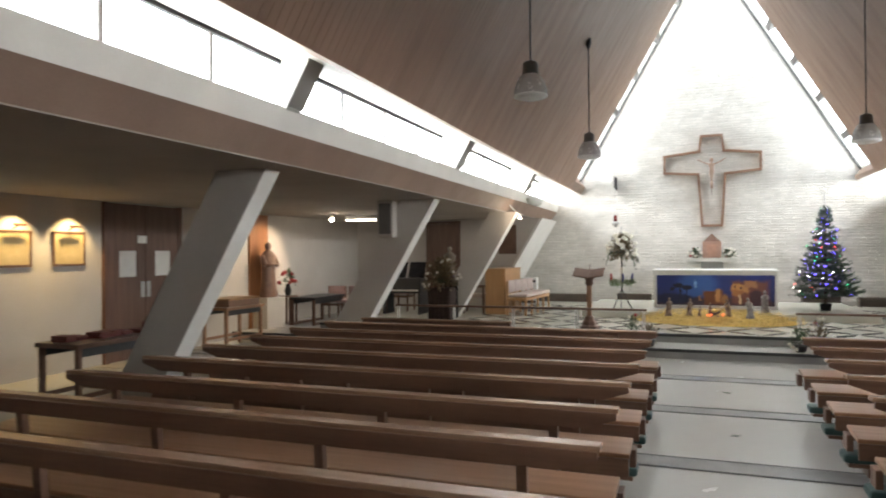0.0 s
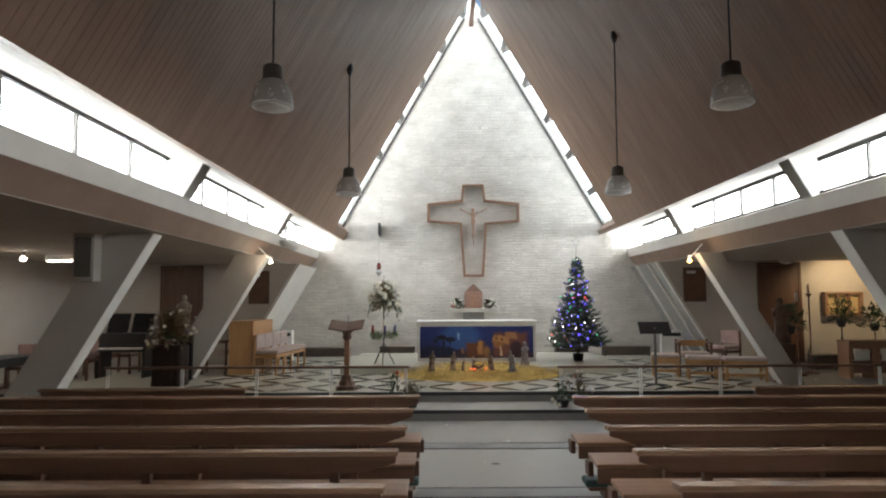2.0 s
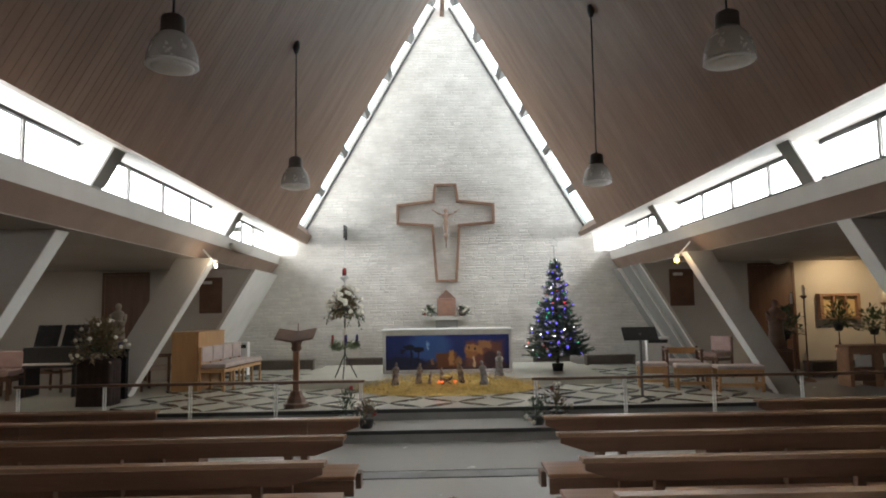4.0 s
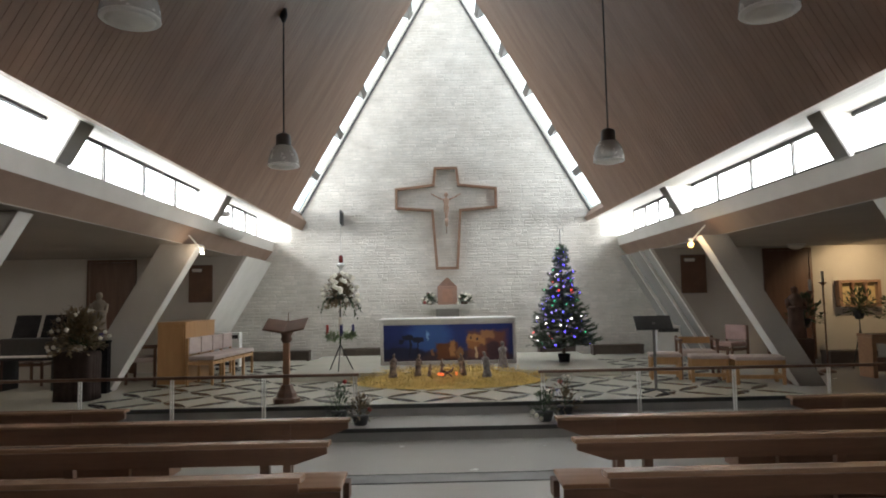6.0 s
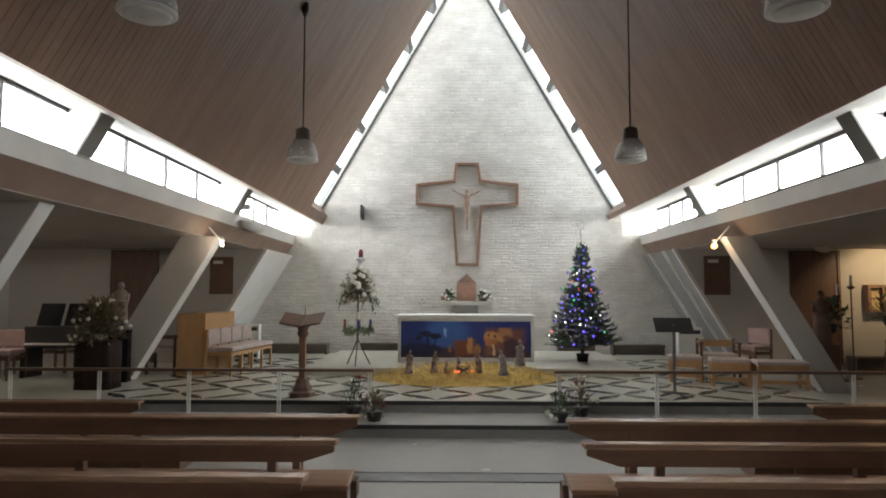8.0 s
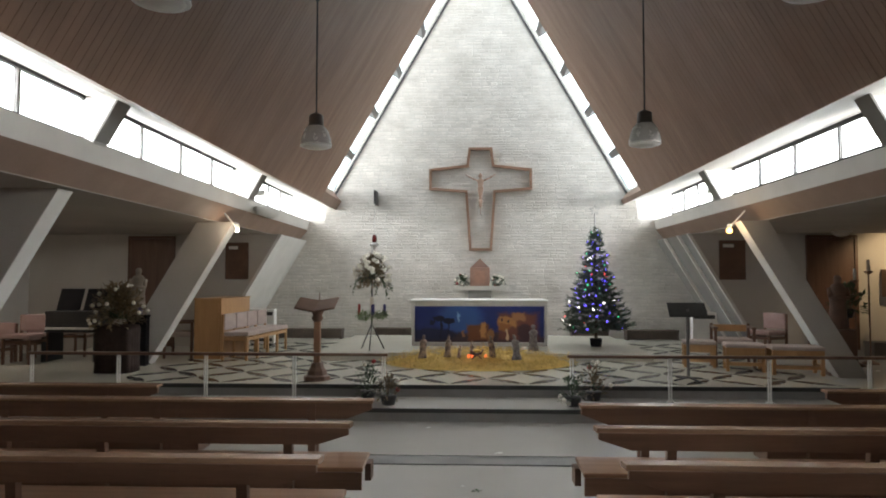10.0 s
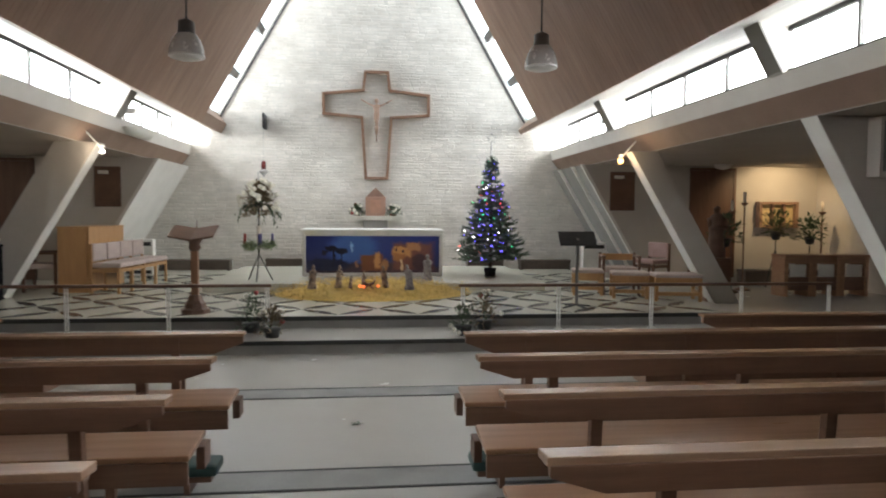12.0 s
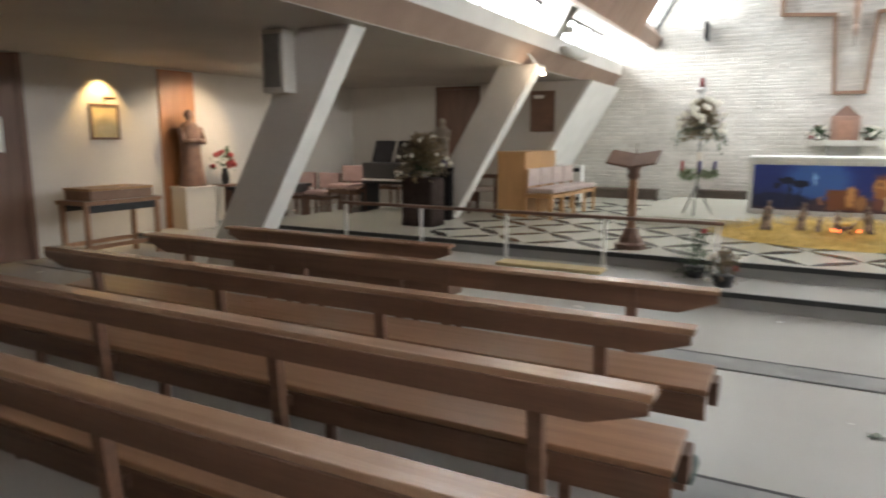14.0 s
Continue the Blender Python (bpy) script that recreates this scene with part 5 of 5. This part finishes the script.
def table(name, x, y, z0, lx, ly, h, label, top, legm, shelf=False, rz=0):
    t = thing(name, x, y, z0, label, "table", "", rz)
    box("tabletop", -lx / 2, -ly / 2, h - 0.05, lx / 2, ly / 2, h, top, t, bevel=0.006)
    for sx in (-1, 1):
        for sy in (-1, 1):
            cx, cy = sx * (lx / 2 - 0.05), sy * (ly / 2 - 0.05)
            box("leg", cx - 0.025, cy - 0.025, 0, cx + 0.025, cy + 0.025, h - 0.05, legm, t, bevel=0.004)
        box("stretcher", sx * (lx / 2 - 0.05) - 0.012, -ly / 2 + 0.075, 0.15, sx * (lx / 2 - 0.05) + 0.012, ly / 2 - 0.075, 0.2, legm, t)
        box("apron", sx * (lx / 2 - 0.05) - 0.015, -ly / 2 + 0.075, h - 0.14, sx * (lx / 2 - 0.05) + 0.015, ly / 2 - 0.075, h - 0.05, BLACKM, t)
    return t


table("wooden_table", -8.0, -4.05, 0, 0.55, 1.05, 0.72, "small wooden table with dark rails by the wall", SEATWOOD, SEATWOOD)
bx = thing("wooden_box", -8.0, -4.05, 0.72, "shallow light brown wooden box on a small table", "box")
box("box_body", -0.24, -0.42, 0, 0.24, 0.42, 0.11, CROSSW, bx, bevel=0.006)
box("box_lid", -0.25, -0.43, 0.111, 0.25, 0.43, 0.14, OAK, bx, "paler lid", bevel=0.006)
table("dark_table", -7.9, -1.35, 0.0, 0.6, 1.3, 0.72, "long dark table near the statue", BLACKM, BROWNW)
tk = table("wooden_table", -6.6, -8.0, 0, 0.6, 1.4, 0.72, "dark wooden table stacked with red books", BROWNW, BROWNW)
rnd = random.Random(3)
for k in range(7):
    b = thing("book_stack", -6.6 + rnd.uniform(-0.12, 0.12), -8.55 + 0.18 * k, 0.72, "stack of red-brown hymn books", "books", "hymn book stacks")
    for j in range(rnd.randint(2, 5)):
        box("book", -0.1, -0.07, 0.022 * j, 0.1, 0.07, 0.022 * j + 0.02, REDBOOK, b, bevel=0.003, m=Matrix.Rotation(rnd.uniform(-0.2, 0.2), 4, "Z"))

# right aisle: long table, aumbry, plants and processional stands
for k in range(3):
    t = thing("wooden_stand", 6.98 + 0.5 * k, 0.15, 0.15, "brown wooden open-fronted stand", "stand", "row of wooden stands")
    box("top_board", -0.25, -0.2, 0.64, 0.25, 0.2, 0.69, SEATWOOD, t, bevel=0.006)
    for sx in (-1, 1):
        box("upright", sx * 0.215 - 0.035, -0.18, 0, sx * 0.215 + 0.035, 0.18, 0.64, SEATWOOD, t, bevel=0.004)
    box("cross_rail", -0.18, -0.17, 0.55, 0.18, -0.15, 0.64, SEATWOOD, t)
    box("low_board", -0.18, -0.17, 0.1, 0.18, 0.17, 0.32, BROWNW, t)
    box("cream_panel", -0.14, -0.165, 0.33, 0.14, -0.15, 0.53, PAPER, t, "cream front panel")
au = thing("aumbry", 7.8, END_Y, 1.25, "gilded wall cupboard with a glazed front", "aumbry")
for a, b, c, d_ in ((-0.4, 0, 0.4, 0.05), (-0.4, 0.45, 0.4, 0.5), (-0.4, 0.05, -0.34, 0.45), (0.34, 0.05, 0.4, 0.45), (-0.14, 0.05, -0.1, 0.45), (0.1, 0.05, 0.14, 0.45)):
    box("cupboard_frame", a, -0.14, b, c, -0.002, d_, CROSSW, au)
box("cupboard_back", -0.34, -0.05, 0.05, 0.34, -0.003, 0.45, CREAMP, au)
for x, y, h, kind in ((6.15, 0.6, 1.35, "candle"), (6.55, 0.9, 1.5, "candle"), (7.35, 1.2, 1.2, "plant"), (8.25, 1.2, 1.35, "candle"), (5.75, 0.1, 1.1, "plant"), (7.95, 1.1, 1.1, "plant")):
    if kind == "candle":
        t = thing("candle_stand", x, y, 0.15, "tall dark processional candle stand", "candle stand", "processional candle stands")
        lathe("stand_base", [(0.14, 0), (0.13, 0.03), (0.03, 0.07)], BROWNW, t, n=14)
        tube("pole", (0, 0, 0.05), (0, 0, h), 0.014, BROWNW, t)
        lathe("candle_cup", [(0.02, h), (0.07, h + 0.05), (0.06, h + 0.06)], BROWNW, t, n=14)
        lathe("candle", [(0.025, h + 0.05), (0.025, h + 0.24), (0.006, h + 0.25)], FIGW, t, n=10)
    else:
        t = thing("plant_stand", x, y, 0.15, "leafy plant on a thin dark stand", "plant", "plants on stands")
        for a in range(3):
            q = a * math.tau / 3
            tube("leg", (0.16 * math.cos(q), 0.16 * math.sin(q), 0), (0, 0, h * 0.6), 0.01, BLACKM, t, n=6)
        tube("pole", (0, 0, h * 0.55), (0, 0, h * 0.76), 0.012, BLACKM, t, n=6)
        lathe("pot", [(0.06, h * 0.74), (0.1, h * 0.86), (0.09, h * 0.87)], BLACKM, t, n=14)
        bouquet(t, 0.3, 0.4, h * 0.88, int(x * 100), 230, 0, fr=0.03, ll=0.1, lw=0.022)

# plants at the ends of the communion rail
for x, y, z, seed, r in ((-1.38, -2.66, 0.14, 71, 0.2), (-1.1, -2.98, 0.14, 72, 0.17), (0.98, -2.98, 0.14, 73, 0.17), (1.28, -2.62, 0.14, 74, 0.2)):
    t = thing("potted_flowers", x, y, z, "low flower arrangement in a dark pot on the step", "flowers", "flowers on the step")
    lathe("pot", [(0.07, 0), (0.1, 0.1), (0.09, 0.11)], BLACKM, t, n=14)
    bouquet(t, r, 0.24 if seed in (72, 73) else 0.34, 0.1, seed, 170, 6, leaf=DRYLEAF if seed in (72, 74) else LEAF, fr=0.03, ll=0.075, lw=0.012, extra=REDP)
bm = bmesh.new()
for a in range(5):
    add_leaf(bm, (0, 0, 0.006), (math.cos(a * 1.3), math.sin(a * 1.3), 0.05), 0.05, 0.014)
lf = tagged(part("fallen_leaves", bm, LEAF), "few fallen leaves on the pale floor", "leaves")
lf.location = (-0.14, -5.6, 0.0)
lf2 = tagged(new("fallen_leaves", lf.data), "few fallen leaves on the pale floor", "leaves")
lf2.matrix_world = pose(-0.18, -7.44, 0, 0, 0, 70)
mt = thing("folded_mat", -2.75, -2.9, 0.14, "folded yellow-brown mat lying on the step", "mat")
box("mat", -0.55, -0.12, 0.0, 0.55, 0.12, 0.035, CREAMP, mt, bevel=0.01)


# pendants and small lamps
def pendant(x, y, z):
    t = thing("pendant_lamp", x, y, z, "bell-shaped steel pendant lamp on a long cord", "pendant lamp", "nave pendant lamps")
    top = APEX_Z - abs(x - CX) * SLOPE - z
    bm = bmesh.new()
    prof = [(0.175, 0.0), (0.182, 0.02), (0.172, 0.09), (0.15, 0.16), (0.12, 0.21), (0.098, 0.235)]
    rings = []
    for r, h in prof:
        rings.append([bm.verts.new((r * (1 + 0.018 * (i % 2)) * math.cos(math.tau * i / 56), r * (1 + 0.018 * (i % 2)) * math.sin(math.tau * i / 56), h)) for i in range(56)])
    for p, q in zip(rings, rings[1:]):
        for i in range(56):
            bm.faces.new((p[i], p[(i + 1) % 56], q[(i + 1) % 56], q[i]))
    shade = part("shade", bm, SHADE, t, "ribbed translucent bell shade", smooth=True)
    # white ring paints the light that comes through the shade's clear lower edge
    lathe("rim", [(0.176, -0.012), (0.186, -0.004), (0.182, 0.012), (0.17, 0.002)], WHITEM, shade, "rim whitened for light through the glass", n=28)
    lathe("gear_housing", [(0.1, 0.23), (0.088, 0.26), (0.085, 0.36), (0.07, 0.375), (0.02, 0.4)], GREYM, t, "dark gear housing", n=20)
    lathe("diffuser", [(0.168, -0.004), (0.12, -0.03), (0.0, -0.04)], PAPER, t, "pale glass diffuser", n=28)
    tube("cord", (0, 0, 0.4), (0, 0, top - 0.05), 0.009, BLACKM, t, n=6)
    lathe("ceiling_hook", [(0.02, top - 0.14), (0.05, top - 0.06), (0.045, top + 0.02)], BLACKM, t, n=12)


for y in (-2.75, -6.45, -10.1, -13.7):
    near = y < -5
    pendant(-2.16 if near else -2.01, y, 3.34 if near else 3.15)
    pendant(1.94 if near else 1.88, y, 3.34 if near else 3.15)


def bulb_lamp(x, y, z, m, r, label):
    t = thing("wall_spot", x, y, z, label, "spotlight", "small spotlights")
    ball("bulb", (0, 0, 0), r, m, t, "glowing bulb")
    tube("arm", (0, 0, r), ((-0.24 if x < 0 else 0.24, 0.02, 0.3) if abs(x) < 5 else (0, 0.06, AISLE_Z - z)), 0.012, WHITEM, t, n=6)
    lathe("lampholder", [(0.03, r * 0.6), (0.035, r + 0.05), (0.015, r + 0.06)], WHITEM, t, n=12)


bulb_lamp(-3.65, -0.76, 2.29, BULB, 0.026, "small glowing spotlight on the pillar head")
bulb_lamp(3.68, -0.58, 2.285, AMBERBULB, 0.045, "small amber spotlight on the pillar head")
bulb_lamp(-7.3, -1.8, 2.3, BULB, 0.045, "small glowing spotlight under the aisle ceiling")
tl = thing("ceiling_light", -7.05, -1.0, AISLE_Z - 0.09, "slim fluorescent ceiling light", "ceiling light")
box("tube_body", -0.36, -0.05, 0.0, 0.36, 0.05, 0.09, WHITEM, tl, bevel=0.01)
box("diffuser", -0.34, -0.04, -0.03, 0.34, 0.04, -0.001, TUBE, tl, "glowing diffuser", bevel=0.01)
# floodlights on the ledge beside the altar
for s in (-1, 1):
    t = thing("floodlight", CX + s * 3.86, 0.75, 2.9, "small white floodlight on the window ledge", "floodlight", "ledge floodlights")
    tube("stem", (0, 0, 0), (0, 0, 0.12), 0.012, WHITEM, t, n=6)
    box("lamp_head", -0.08, -0.05, 0.11, 0.08, 0.05, 0.2, WHITEM, t, bevel=0.01)

# long pale trough lamp hung on the ledge
t = thing("trough_light", CX - 3.74, 0.75, 2.6, "long cream trough lamp fixed under the window ledge", "trough lamp")
bm = bmesh.new()
rings = []
for k in range(13):
    u = -1 + k / 6
    w = max(0.05, math.sqrt(max(0.0, 1 - u ** 4)))
    rings.append([bm.verts.new((0.13 * w * math.cos(math.pi + math.pi * i / 10), 0.55 * u, 0.16 + 0.13 * w * math.sin(math.pi + math.pi * i / 10))) for i in range(11)])
for p, q in zip(rings, rings[1:]):
    for i in range(10):
        bm.faces.new((p[i], p[i + 1], q[i + 1], q[i]))
part("bowl", bm, PAPER, t, "cream trough bowl", smooth=True)
for y in (-0.3, 0.3):
    tube("bracket", (0, y, 0.04), (-0.1, y, 0.17), 0.01, GREYM, t, n=6)
# dome lamp on the chapel ceiling beside the door
t = thing("dome_light", 6.4, 1.4, AISLE_Z, "round white dome lamp on the aisle ceiling, unlit", "ceiling light")
lathe("base_ring", [(0.16, -0.02), (0.16, 0.0), (0.15, 0.0)], WHITEM, t, n=24)
lathe("dome", [(0.02, -0.1), (0.09, -0.085), (0.13, -0.055), (0.15, -0.02)], PAPER, t, "opal dome", n=24)

# ---- dark slate inlay in the dais, piece by piece ----
A = 0.95
bm = bmesh.new()
n, ln, wd = 8, A * 0.5 * math.sqrt(2) * 0.47, 0.075
up = [(-ln + 2 * ln * i / n, wd * math.sin(math.pi * i / n)) for i in range(n + 1)]
dn = [(-ln + 2 * ln * i / n, -wd * math.sin(math.pi * i / n)) for i in range(n - 1, 0, -1)]
ring = [bm.verts.new((x, y, 0.003)) for x, y in up + dn]
bm.faces.new(ring)
low = [bm.verts.new((v.co.x, v.co.y, 0.0)) for v in ring]
for i in range(len(ring)):
    bm.faces.new((ring[i], low[i], low[(i + 1) % len(ring)], ring[(i + 1) % len(ring)]))
inlay = mesh_of("inlay_tile", bm, INLAY)
count = 0
for j in range(0, 11):
    for i in range(-6, 6):
        x, y = 0.05 + i * A, -2.37 + j * A * 0.5
        rz = 45 if j % 2 == 0 else -45
        for xx, ang in ((x - A * 0.25, rz), (x + A * 0.25, -rz)):
            if count >= 300 or -2.85 < xx < 3.0 and y > -0.45 or xx < -4.6 or xx > 4.2:
                continue
            o = new("inlay_tile", inlay)
            o.parent = dais
            o.matrix_basis = pose(xx, y + A * 0.25, 0.2805, 0, 0, ang)
            count += 1
